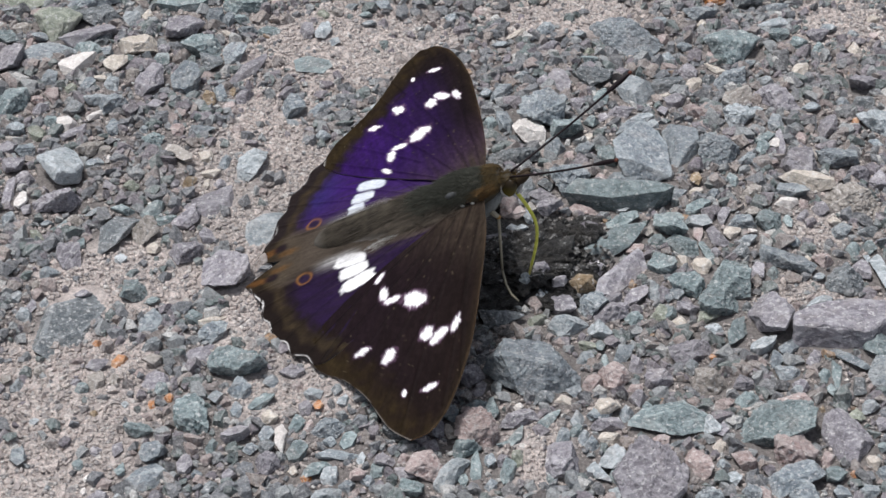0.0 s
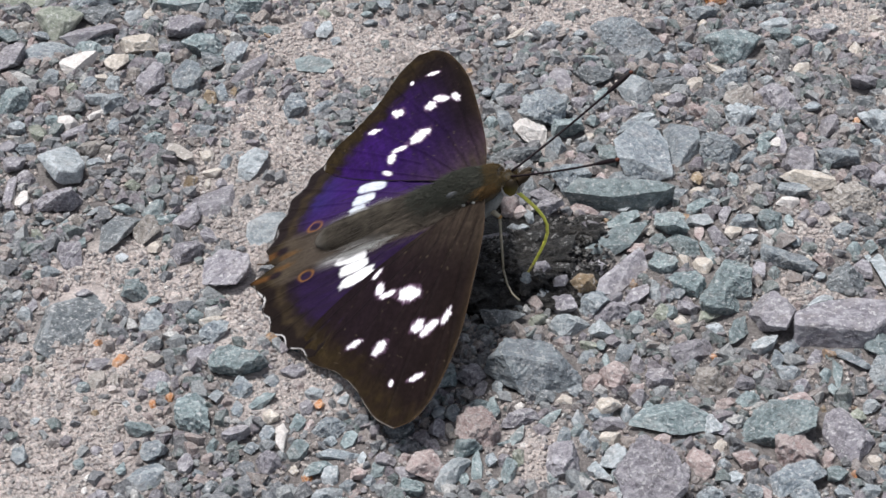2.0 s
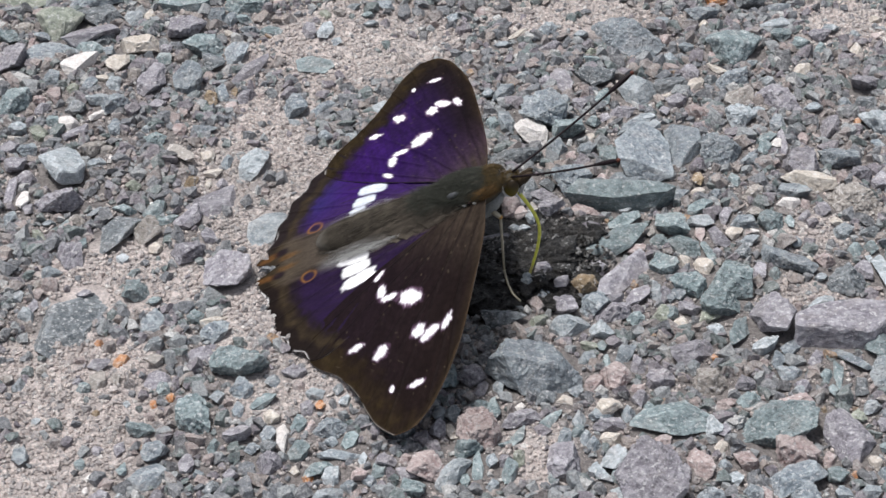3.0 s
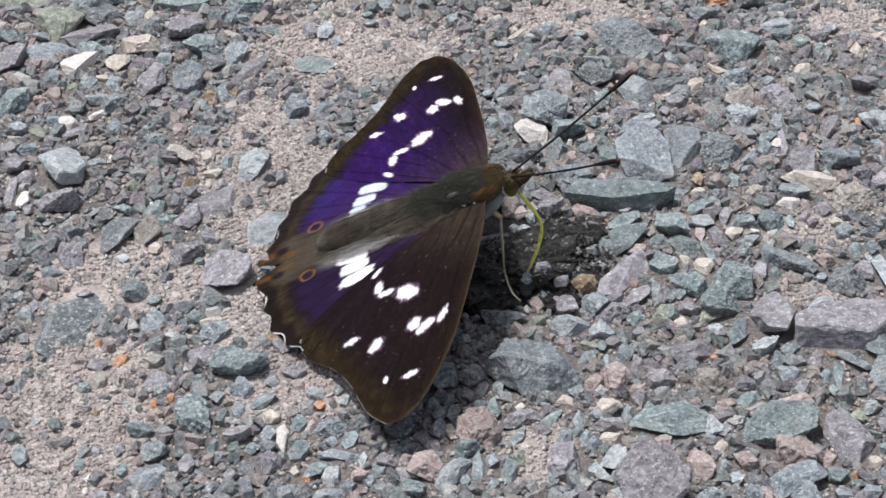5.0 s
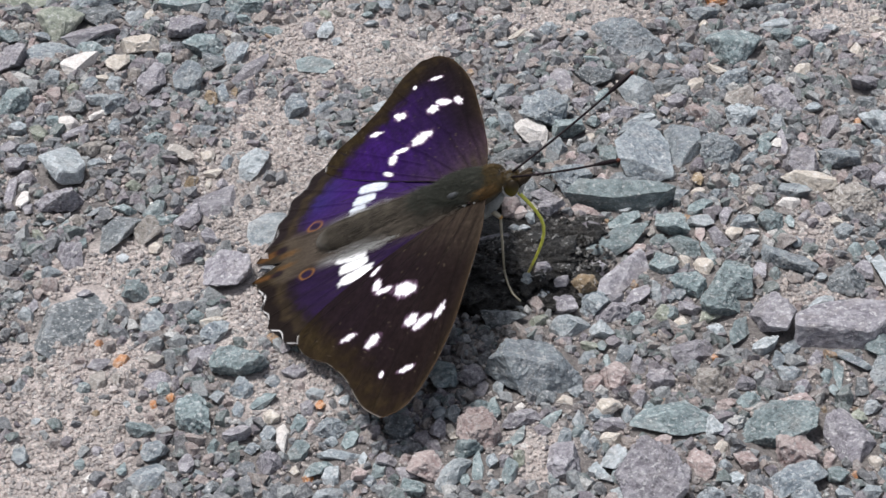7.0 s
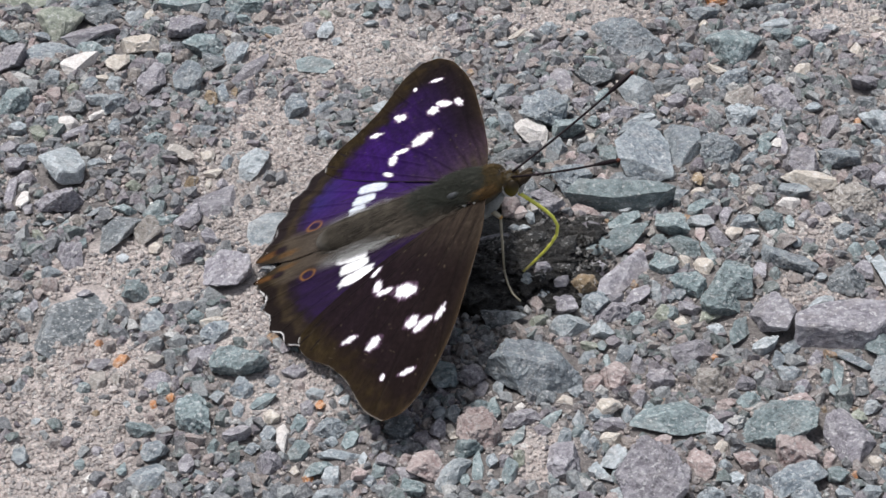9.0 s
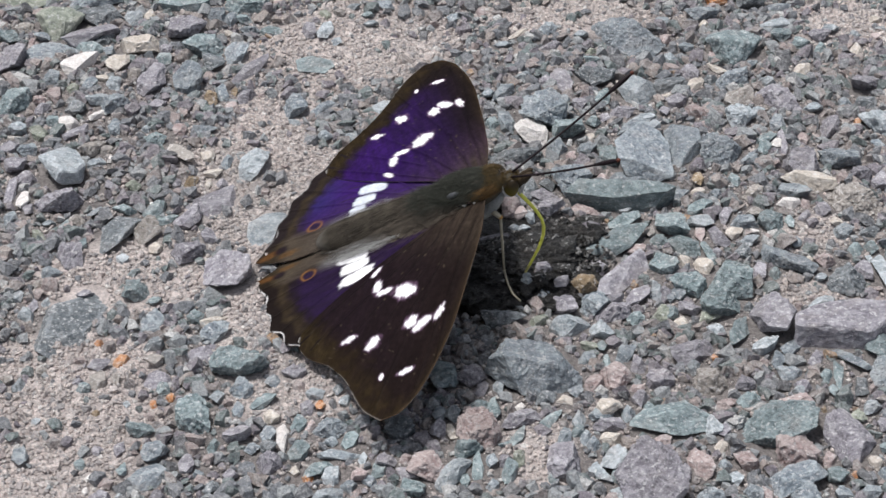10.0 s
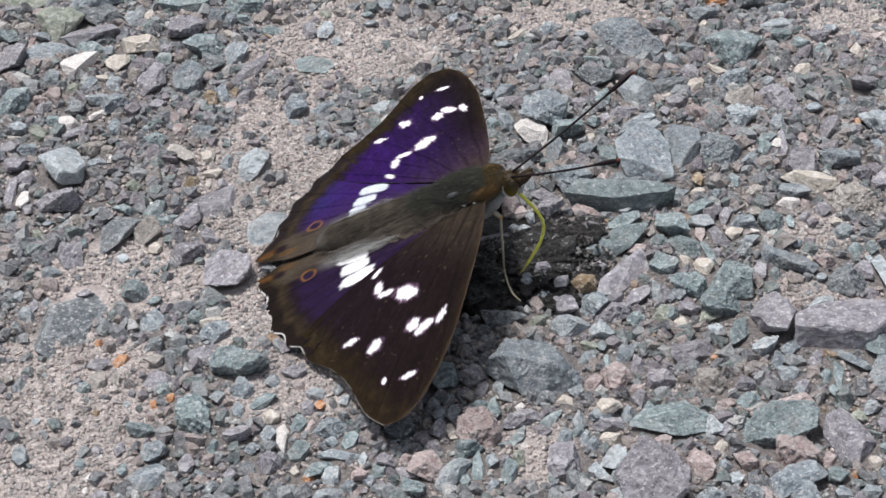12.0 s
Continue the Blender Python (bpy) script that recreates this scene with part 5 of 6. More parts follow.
def wing_mesh(name, lo, hi, pattern, veins, camber, flip, scallop=0.0, cols=170, rows=110):
    """A thin wing in its own plane: p outwards along x, q along y (turned over for the other side).
    lo and hi are the two margins as a few (p, q) knots; pattern(p, q, edge) gives the colours."""
    lo, hi = np.array(lo, float), np.array(hi, float)

    def margin(knots, p):
        # a smooth curve through the knots
        d = np.gradient(knots[:, 1], knots[:, 0])
        i = np.clip(np.searchsorted(knots[:, 0], p) - 1, 0, len(knots) - 2)
        h = knots[i + 1, 0] - knots[i, 0]
        s = np.clip((p - knots[i, 0]) / h, 0, 1)
        lin = knots[i, 1] * (1 - s) + knots[i + 1, 1] * s
        a, b = d[i] * h - (knots[i + 1, 1] - knots[i, 1]), -d[i + 1] * h + (knots[i + 1, 1] - knots[i, 1])
        return lin + s * (1 - s) * (np.clip(a, -1.5, 1.5) * (1 - s) + np.clip(b, -1.5, 1.5) * s)
    k = np.linspace(0, 1, cols)
    start, end = lo[0, 0], lo[-1, 0]
    ps = start + (end - start) * (0.35 * k + 0.65 * np.sin(k * math.pi / 2))
    a, b = margin(lo, ps), margin(hi, ps)
    s = np.linspace(0, 1, rows)
    P = np.repeat(ps[:, None], rows, 1)
    Q = a[:, None] + (b - a)[:, None] * s[None, :]
    bay = np.zeros_like(P)
    if scallop:
        # teeth at the vein ends along the outer margin, shallow bays between them
        run = np.concatenate([[0], np.cumsum(np.hypot(np.diff(ps), np.diff(b)))])
        nx, ny = np.gradient(b, run), -np.gradient(ps, run)
        on = step(start + 0.62 * (end - start), start + 0.68 * (end - start), ps) * (1 - step(end - 1.6, end - 0.4, ps))
        wave = (0.5 + 0.5 * np.cos((run - run[-1]) / 5.0 * math.tau)) * on
        w = (s[None, :] ** 9) * wave[:, None] * scallop
        P, Q = P + w * nx[:, None], Q + w * ny[:, None]
        bay = np.repeat(wave[:, None], rows, 1)
    p, q = P.ravel(), Q.ravel()
    # distance from the margins
    edge = np.full(p.shape, 99.0)
    rim = np.concatenate([np.stack([P[:, -1], Q[:, -1]], 1), np.stack([P[-1, :], Q[-1, :]], 1)])
    rim = rim[rim[:, 0] > start + 0.6 * (end - start)]
    for x, y in rim:
        edge = np.minimum(edge, np.hypot(p - x, q - y))
    z = camber(p, q)
    dark = np.zeros(p.shape)
    for x0, y0, x1, y1 in veins:
        d = ray_line(p, q, x0, y0, x1, y1)
        z += 0.13 * np.exp(-(d / 0.16) ** 2)
        dark = np.maximum(dark, np.exp(-(d / 0.2) ** 2))
    z += 0.06 * (value_noise(p * 1.3, q * 1.3, 4) - 0.5)
    rgb = pattern(p, q, edge, dark, bay.ravel())
    n = len(p)
    sgn = -1 if flip else 1
    verts = np.concatenate([np.stack([p, q * sgn, z], 1), np.stack([p, q * sgn, z - 0.14], 1)]) * MM
    f = []
    for i in range(cols - 1):
        for j in range(rows - 1):
            v = i * rows + j
            quad = (v, v + rows, v + rows + 1, v + 1)
            quad = quad[::-1] if flip else quad
            f.append(quad)
            f.append(tuple(n + x for x in quad[::-1]))
    loop = [i * rows for i in range(cols)] + [(cols - 1) * rows + j for j in range(1, rows)] + [i * rows + rows - 1 for i in range(cols - 2, -1, -1)] + list(range(rows - 2, 0, -1))
    for u, v in zip(loop, loop[1:] + loop[:1]):
        quad = (v, u, n + u, n + v)
        f.append(quad[::-1] if flip else quad)
    me = bpy.data.meshes.new(name)
    me.from_pydata(verts.tolist(), [], f)
    me.polygons.foreach_set("use_smooth", [True] * len(me.polygons))
    under = blend(np.full((n, 3), 0.30), value_noise(p * 0.4, q * 0.4, 8), (0.33, 0.20, 0.12))
    col = np.ones((2 * n, 4))
    col[:n, :3], col[n:, :3] = rgb, under
    at = me.attributes.new("pattern", "FLOAT_COLOR", "POINT")
    at.data.foreach_set("color", col.ravel())
    me.materials.append(WING)
    ob = new(name, me)
    ob.parent = butterfly
    return ob


WHITE = (0.86, 0.86, 0.88)
FORE_SPOTS = [(12.3, 11.5, 1.1, 0.55, 27), (15.2, 10.2, 1.5, 0.75, 165), (16.3, 8.7, 1.5, 0.65, 65), (16.6, 5.3, 2.1, 1.45, 98), (22.2, 2.1, 1.35, 0.95, 10),
              (22.5, 0.3, 1.7, 0.85, 31), (20.9, -1.7, 1.6, 0.65, 8), (24.3, 11.2, 1.25, 0.7, 59), (25.3, 6.9, 1.4, 1.05, 29), (31.0, 3.4, 0.65, 0.42, 0), (30.4, -0.1, 1.25, 0.58, 61)]
FORE_VEINS = [(0, 0.5, 14, 1.5), (14, 1.5, 36.5, 2.5), (14, 1.5, 34, 6.5), (13, 3.5, 31, 9), (12, 5.5, 28.6, 13), (10, 6.5, 26.4, 17.5), (0, 1.2, 12, 5.5), (0, 1.4, 22, 19), (4, -1.2, 33, -2.6), (8, -0.6, 28, -4)]


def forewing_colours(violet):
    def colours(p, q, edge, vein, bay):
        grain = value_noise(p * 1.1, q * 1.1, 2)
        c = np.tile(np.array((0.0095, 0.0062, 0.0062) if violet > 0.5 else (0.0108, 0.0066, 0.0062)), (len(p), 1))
        # stand-in for angle-dependent violet: sheen painted over the middle of the wing
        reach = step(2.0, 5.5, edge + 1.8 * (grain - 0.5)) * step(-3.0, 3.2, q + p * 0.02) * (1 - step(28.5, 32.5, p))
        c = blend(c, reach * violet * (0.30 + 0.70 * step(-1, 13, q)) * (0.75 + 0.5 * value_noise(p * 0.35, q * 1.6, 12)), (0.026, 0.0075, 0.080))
        # olive-brown margin
        rim = (1 - step(0.8, 4.8, edge + 2.0 * (grain - 0.5)))
        c = blend(c, rim * (0.85 if violet > 0.5 else 0.75) * (0.35 + 0.9 * value_noise(p * 0.9, q * 0.9, 33)), (0.0245, 0.0165, 0.0075))
        c = blend(c, oval(p, q, 24.0, 17.0, 3.5, 1.8, 120, 0.9, 5, 0.7) * (0.15 + 0.75 * value_noise(p * 0.8, q * 0.8, 55)), (0.030, 0.021, 0.009))
        costa = np.interp(p, [k[0] for k in FORE_LO], [k[1] for k in FORE_LO])
        c = blend(c, (1 - step(0.35, 1.4, q - costa)) * step(1, 6, p) * 0.55, (0.018, 0.012, 0.0075))
        c = blend(c, (1 - step(0.08, 0.22, q - costa)) * step(2, 6, p) * 0.5, (0.06, 0.04, 0.022))
        c = blend(c, (1 - step(4.0, 16.0, p + 0.2 * q)) * (violet > 0.5) * (0.3 + 0.5 * value_noise(p * 0.3, q * 3.0, 73)), (0.046, 0.027, 0.048))
        # base of the wing under grey-brown down
        c = blend(c, (1 - step(2.0, 9.0 if violet > 0.5 else 15.0, p + 0.3 * q)) * (0.3 + 0.8 * value_noise(p * 0.4, q * 4.0, 19)), (0.042, 0.032, 0.024))
        c = c * (1 - 0.22 * vein[:, None])
        c = c * (0.84 + 0.32 * value_noise(p * 0.25, q * 2.2, 14))[:, None] * (0.8 + 0.4 * value_noise(p * 2.5, q * 2.5, 15))[:, None]
        c = blend(c, (1 - step(0.06, 0.2, edge)) * 0.6 * step(0.35, 0.6, value_noise(p * 0.8, q * 0.8, 31)), (0.24, 0.22, 0.20))
        c = blend(c, (1 - step(0.1, 0.28, edge)) * step(20.5, 21.5, p) * (1 - step(23.6, 24.2, p)) * step(16, 17, q) * 0.85, (0.5, 0.48, 0.46))
        # small pale specks scattered over the wing
        rng = np.random.default_rng(3)
        for x, y, r in zip(rng.uniform(3, 37, 90), rng.uniform(-4, 19, 90), rng.uniform(0.05, 0.13, 90)):
            c = blend(c, np.exp(-(np.hypot(p - x, q - y) / r) ** 2) * 0.6, (0.11, 0.085, 0.06))
        for k, (x, y, a, b, t) in enumerate(FORE_SPOTS):
            c = blend(c, oval(p, q, x, y, a * 0.95, b * 0.97, t, 0.25, 20 + k, 0.75) * 0.5, (0.28, 0.16, 0.27))
            c = blend(c, oval(p, q, x, y, a * 0.82, b * 0.76, t, 0.16, 20 + k, 0.85), WHITE)
        return c
    return colours


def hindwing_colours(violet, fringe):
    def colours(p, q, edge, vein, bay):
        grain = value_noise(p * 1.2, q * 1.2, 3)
        # base tone and violet sheen are painted per side, the far one brighter
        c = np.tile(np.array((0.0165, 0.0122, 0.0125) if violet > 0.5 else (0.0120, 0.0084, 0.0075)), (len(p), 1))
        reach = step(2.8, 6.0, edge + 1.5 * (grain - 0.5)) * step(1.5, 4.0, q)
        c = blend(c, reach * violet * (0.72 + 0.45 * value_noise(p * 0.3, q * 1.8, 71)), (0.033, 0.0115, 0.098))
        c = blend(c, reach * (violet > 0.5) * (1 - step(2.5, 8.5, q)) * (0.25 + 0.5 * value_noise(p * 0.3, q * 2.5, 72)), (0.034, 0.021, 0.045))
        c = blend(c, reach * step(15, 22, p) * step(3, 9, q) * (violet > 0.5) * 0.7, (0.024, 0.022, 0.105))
        c = blend(c, (1 - step(2.2, 4.4, edge)) * step(1.4, 2.4, edge) * 0.75 * (0.3 + 1.1 * grain), (0.043, 0.031, 0.018))
        c = c * (1 - 0.22 * vein[:, None])
        # white band, cut by dark veins; bluish sheen painted into the far one
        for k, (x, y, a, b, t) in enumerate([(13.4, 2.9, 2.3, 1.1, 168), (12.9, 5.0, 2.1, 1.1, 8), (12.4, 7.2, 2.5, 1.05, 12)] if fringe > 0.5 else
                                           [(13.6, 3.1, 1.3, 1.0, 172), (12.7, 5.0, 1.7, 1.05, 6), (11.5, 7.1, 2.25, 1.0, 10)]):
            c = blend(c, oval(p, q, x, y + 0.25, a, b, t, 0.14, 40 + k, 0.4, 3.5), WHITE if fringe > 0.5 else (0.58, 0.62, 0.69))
        for cut in ((9.5, 4.4, 17, 4.0), (8.5, 5.6, 17, 6.9), (8, 8.0, 16, 9.3)):
            c = blend(c, np.exp(-(ray_line(p, q, *cut) / 0.09) ** 2) * 0.8, (0.03, 0.02, 0.035))
        # downy fold along the body
        fold = 1 - step(1.6, 4.3, q + 0.09 * np.clip(p - 10, 0, 8) + 1.4 * (value_noise(p * 0.5, q * 3.0, 6) - 0.5))
        c = blend(c, fold * 0.85 * (1 - step(24.0, 27.0, p)) * (0.6 + 0.5 * value_noise(p * 0.3, q * 4.0, 16)), (0.086, 0.069, 0.055))
        c = blend(c, fold * step(19.0, 24.0, p) * 0.35, (0.040, 0.030, 0.016))
        # the band runs out into white hairs at the fold
        c = blend(c, np.exp(-((q - 2.2) / 0.9) ** 2) * step(11, 14, p) * (1 - step(15.5, 20.0, p)) * fringe * (0.15 + 0.85 * value_noise(p * 0.3, q * 6.0, 17)) * 0.75, (0.52, 0.52, 0.53))
        # ringed eyespot and the orange tail
        r = np.hypot((p - 20.5) / 1.15, (q - 3.1) / 0.98) + 0.22 * (value_noise(p * 1.3, q * 1.3, 57) - 0.5)
        c = blend(c, np.exp(-((r - 0.95) / 0.17) ** 2) * (0.55 + 0.5 * value_noise(p * 1.1, q * 1.1, 58)), (0.20, 0.092, 0.032))
        c = blend(c, 1 - step(0.45, 0.8, r), (0.02, 0.012, 0.03))
        c = blend(c, oval(p, q, 27.7, 0.2, 2.0, 0.55, 170, 0.6, 50, 0.7) * 0.7, (0.125, 0.057, 0.019))
        c = blend(c, oval(p, q, 24.4, -0.7, 1.5, 0.6, 0, 0.6, 51, 0.7) * 0.6, (0.105, 0.052, 0.016))
        c = blend(c, oval(p, q, 25.6, 0.5, 1.1, 0.7, 0, 0.5, 52) * 0.9, (0.012, 0.008, 0.012))
        # white fringe in the bays of the margin
        c = blend(c, (1 - step(0.1, 0.3, edge)) * step(0.03, 0.3, bay) * fringe * (0.35 + 0.65 * step(19, 24, p)) * (0.75 + 0.4 * value_noise(p * 1.2, q * 1.2, 18)), (0.66, 0.645, 0.645))
        return c
    return colours


FORE_LO = [(-0.5, -0.8), (2, -1.5), (5, -2.4), (12, -3.6), (18, -4.2), (24, -4.6), (30, -4.1), (34.7, -2.9), (37, -1.3), (37.9, 0.9)]
FORE_HI = [(-0.5, 0.6), (5, 6.0), (11, 11.9), (16.6, 16.8), (20.5, 19.4), (22.8, 20.2), (25.0, 19.0), (26.8, 16.6), (28, 13.6), (29.7, 10.8), (32, 8.1), (34.2, 6.2), (36.7, 3.4), (37.9, 1.0)]
HIND_LO = [(-1.5, 0.0), (4, -0.6), (10, -1.4), (16, -2.1), (21, -2.5), (24, -2.3), (26, -1.7), (28, -0.9), (29.8, -0.05)]
HIND_HI = [(-1.5, 0.8), (4, 8.5), (10, 14.8), (15, 18.3), (18.6, 19.4), (20.8, 18.2), (22.7, 15.8), (24.6, 13.4), (26.4, 10.0), (27.5, 6.1), (28.5, 2.2), (29.8, 0.05)]
HIND_VEINS = [(0, 0.5, 21, 17.5), (3, 1.5, 24, 13), (5, 2, 26, 9.5), (6, 2, 27, 5.5), (6, 1, 27.6, 2.2), (2, 0.5, 18.5, 19)]


def frame_of(e1, normal):
    """A turn whose x axis is e1 and whose z axis is as near to normal as can be."""
    x = Vector(e1).normalized()
    y = Vector(normal).cross(x).normalized()
    return Matrix((x, y, x.cross(y))).transposed()


def wing_pose(place, turn, swing):
    """A wing's pose on the body, swung by a turn vector in degrees."""
    w = Vector(swing)
    s = Matrix.Rotation(radians(w.length), 3, w.normalized()) if w.length > 1e-6 else Matrix.Identity(3)
    return Matrix.Translation(Vector(place) * MM) @ (s @ turn).to_4x4()


FORE_CAMBER = lambda p, q: 0.5 * np.sin(np.clip(p / 38, 0, 1) * math.pi) - 0.004 * (q - 6) ** 2 * 0.4
HIND_CAMBER = lambda p, q: 0.35 * np.sin(np.clip(p / 29, 0, 1) * math.pi) - 0.25 * step(0, 3, 1.5 - q)
SIDES = {}
# violet sheen is put into the colours: faint on near wings, strong on far
for side, s, sheen_fore, sheen_hind in (("near", -1, 0.035, 0.28), ("far", 1, 0.85, 1.0)):
    fore_turn = frame_of((-0.252, s * 0.953, -0.171), (-0.462, s * 0.037, 0.886))
    hind_turn = frame_of((-0.886, s * 0.02, -0.464), (-0.463, s * 0.023, 0.886))
    fore_at, hind_at = (0, s * 2.0, ROOT), (-5.0, s * 1.5, ROOT - 2.98)
    turned = s < 0
    hind = wing_mesh("hindwing", HIND_LO, HIND_HI, hindwing_colours(sheen_hind, 1.0 if s < 0 else 0.3), HIND_VEINS, HIND_CAMBER, not turned, 0.85, 190, 110)
    fore = wing_mesh("forewing", FORE_LO, FORE_HI, forewing_colours(sheen_fore), FORE_VEINS, FORE_CAMBER, turned)
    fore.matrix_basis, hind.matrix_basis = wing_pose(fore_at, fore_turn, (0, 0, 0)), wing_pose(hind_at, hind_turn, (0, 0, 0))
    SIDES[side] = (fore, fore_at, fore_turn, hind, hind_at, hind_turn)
    tagged(fore, "dark forewing with painted violet sheen and white spots" if s > 0 else "brown-black forewing with white spots")
    tagged(hind, "dark hindwing with painted violet sheen, white band and orange-ringed eyespot")


# body: the long axis falls towards the tail
BACK, UP = Vector((-0.885, 0, -0.466)), Vector((-0.466, 0, 0.885))
LEAN = math.degrees(math.atan2(0.466, 0.885))


def along(d, up=0.0, y=0.0, start=(0, 0, ROOT)):
    return Vector(start) + BACK * d + UP * up + Vector((0, y, 0))


def hairs(count, place, length, width, seed):
    """Fine tapering hairs: place(rng) gives root and direction."""
    rng = random.Random(seed)
    bm = bmesh.new()
    for _ in range(count):
        r, d = place(rng)
        d = d.normalized() * length * rng.uniform(0.6, 1.3)
        side = d.cross(Vector((rng.gauss(0, 1), rng.gauss(0, 1), rng.gauss(0, 1)))).normalized() * width
        third = d.cross(side).normalized() * width
        tip = bm.verts.new((r + d + Vector((0, 0, -0.12 * length))) * MM)
        ring = [bm.verts.new((r + o) * MM) for o in (side, -side * 0.5 + third * 0.87, -side * 0.5 - third * 0.87)]
        for i in range(3):
            bm.faces.new((ring[i], ring[(i + 1) % 3], tip))
    return bm


def abdomen_mesh():
    """Seven rings that taper to the tail."""
    bm = bmesh.new()
    sides, n = 24, 66
    rings = []
    for i in range(n + 1):
        t = i / n
        r = 3.05 * (math.sin(min(1.0, 0.45 + t * 0.9) * math.pi * 0.5) if t < 0.5 else 1.0) * (1 - max(0, t - 0.4) ** 2 * 0.75) * math.sqrt(max(0.0, 1 - max(0, t - 0.82) ** 2 / 0.0335))
        r = max(r, 0.05) * (1 - 0.02 * (0.5 + 0.5 * math.cos(t * 7 * math.tau)) ** 4)
        c = along(4 + 21.0 * t, -0.5 + 1.0 * t, 0.15)
        rings.append([bm.verts.new((c + Vector((0, math.cos(k / sides * math.tau) * r, 0)) + UP * math.sin(k / sides * math.tau) * r * 0.62) * MM) for k in range(sides)])
    for a, b in zip(rings, rings[1:]):
        for k in range(sides):
            bm.faces.new((a[k], a[(k + 1) % sides], b[(k + 1) % sides], b[k])).smooth = True
    bm.faces.new(rings[0])
    bm.faces.new(rings[-1][::-1])
    bmesh.ops.recalc_face_normals(bm, faces=bm.faces)
    return bm


abdomen = part("abdomen", abdomen_mesh(), ABDOMEN, butterfly, "grey-brown ringed abdomen")
co = np.array([v.co[:] for v in abdomen.data.vertices]) / MM
run = (co - np.array(along(0))) @ np.array(BACK)
ringed = (0.5 + 0.5 * np.cos((run - 4) / 21 * 8 * math.tau)) ** 3
shade = np.ones((len(co), 4))
shade[:, :3] = np.array((0.049, 0.043, 0.034)) * (1 - 0.18 * ringed[:, None]) * (0.8 + 0.4 * value_noise(co[:, 0] * 2, co[:, 1] * 2, 9))[:, None]
shade[:, :3] *= (0.55 + 0.5 * step(5, 17, run))[:, None] * (0.5 + 0.95 * value_noise(run * 0.45, co[:, 1] * 3.5, 81))[:, None]
shade[:, :3] = blend(shade[:, :3], step(13, 16, run) * (1 - step(19.5, 21.5, run)) * step(0.52, 0.72, value_noise(run * 2.2, co[:, 1] * 0.7, 82)) * 0.6, (0.014, 0.013, 0.011))
shade[:, :3] = blend(shade[:, :3], step(22.0, 25.0, run) * 0.8, (0.13, 0.122, 0.11))
abdomen.data.attributes.new("pattern", "FLOAT_COLOR", "POINT").data.foreach_set("color", shade.ravel())

thorax = part("thorax", ball((5.4, 2.9, 2.7), along(1.8, 0.0), LEAN * -1, 0.05, 1.5, 3), THORAX, butterfly, "dark furry thorax")


def fur_place(d0, d1, half, tall):
    def place(rng):
        d = rng.uniform(d0, d1)
        k = math.sqrt(max(0.05, 1 - ((d - (d0 + d1) / 2) / ((d1 - d0) / 2 + 0.6)) ** 2))
        a = rng.uniform(-0.15, math.pi + 0.15)
        out = Vector((0, math.cos(a), 0)) + UP * math.sin(a)
        sway = Vector((rng.gauss(0, 0.22), rng.gauss(0, 0.3), rng.gauss(0, 0.2)))
        return along(d, math.sin(a) * tall * k, math.cos(a) * half * k), BACK * 1.0 + out * 0.35 + sway
    return place


part("fur", hairs(11000, fur_place(-3.2, 7.0, 2.9, 2.7), 1.15, 0.017, 1), DARK_FUR, thorax, "long grey-brown hairs")
part("fur", hairs(1800, fur_place(4.5, 9.5, 2.75, 2.2), 1.9, 0.017, 41), DARK_FUR, thorax, "long hairs over the waist")
part("collar", hairs(1700, fur_place(-3.9, -1.3, 2.2, 2.2), 1.1, 0.014, 2), TAWNY, thorax, "tawny hair collar behind the head")
part("shoulder_tuft", hairs(620, lambda rng: (along(rng.triangular(-3.6, 0.6, -1.4), rng.uniform(-0.2, 1.3), rng.uniform(-2.8, -2.0)), BACK * 0.8 + Vector((0, -0.35 + rng.gauss(0, 0.3), 0)) + UP * rng.uniform(-0.2, 0.4)), 1.4, 0.015, 31), TUFT, thorax, "rusty tuft at the wing root")
# wing cover whose blue-grey colour stands for a sheen on the hairs
part("wing_cover", ball((0.95, 0.35, 0.5), along(3.0, 1.62, -2.1), LEAN * -1, 0.12, 2, 12), WINGCASE, thorax, "grey scale over the wing root, bluish sheen in its colour")
for k, (d, up, r) in enumerate([(1.3, -0.15, 0.24), (2.1, -0.3, 0.2), (2.8, -0.1, 0.17), (0.7, -0.5, 0.2)]):
    part("hinge_plate", ball((r * 1.5, r, r), along(d, up + 0.4, -3.05), 0, 0.3, 2, 30 + k, 2), PALE if k % 2 else HORN, thorax, "pale wing hinge plate" if k % 2 else "black wing hinge plate")
part("breast", ball((1.15, 1.3, 3.1), (1.35, -0.5, ROOT - 2.7), 36, 0.05, 1.3, 6), BREAST, thorax, "greyish underside of the thorax")
part("fur", hairs(2200, fur_place(5.0, 25.0, 3.0, 1.7), 1.1, 0.011, 3), FUR, abdomen, "short dark down")


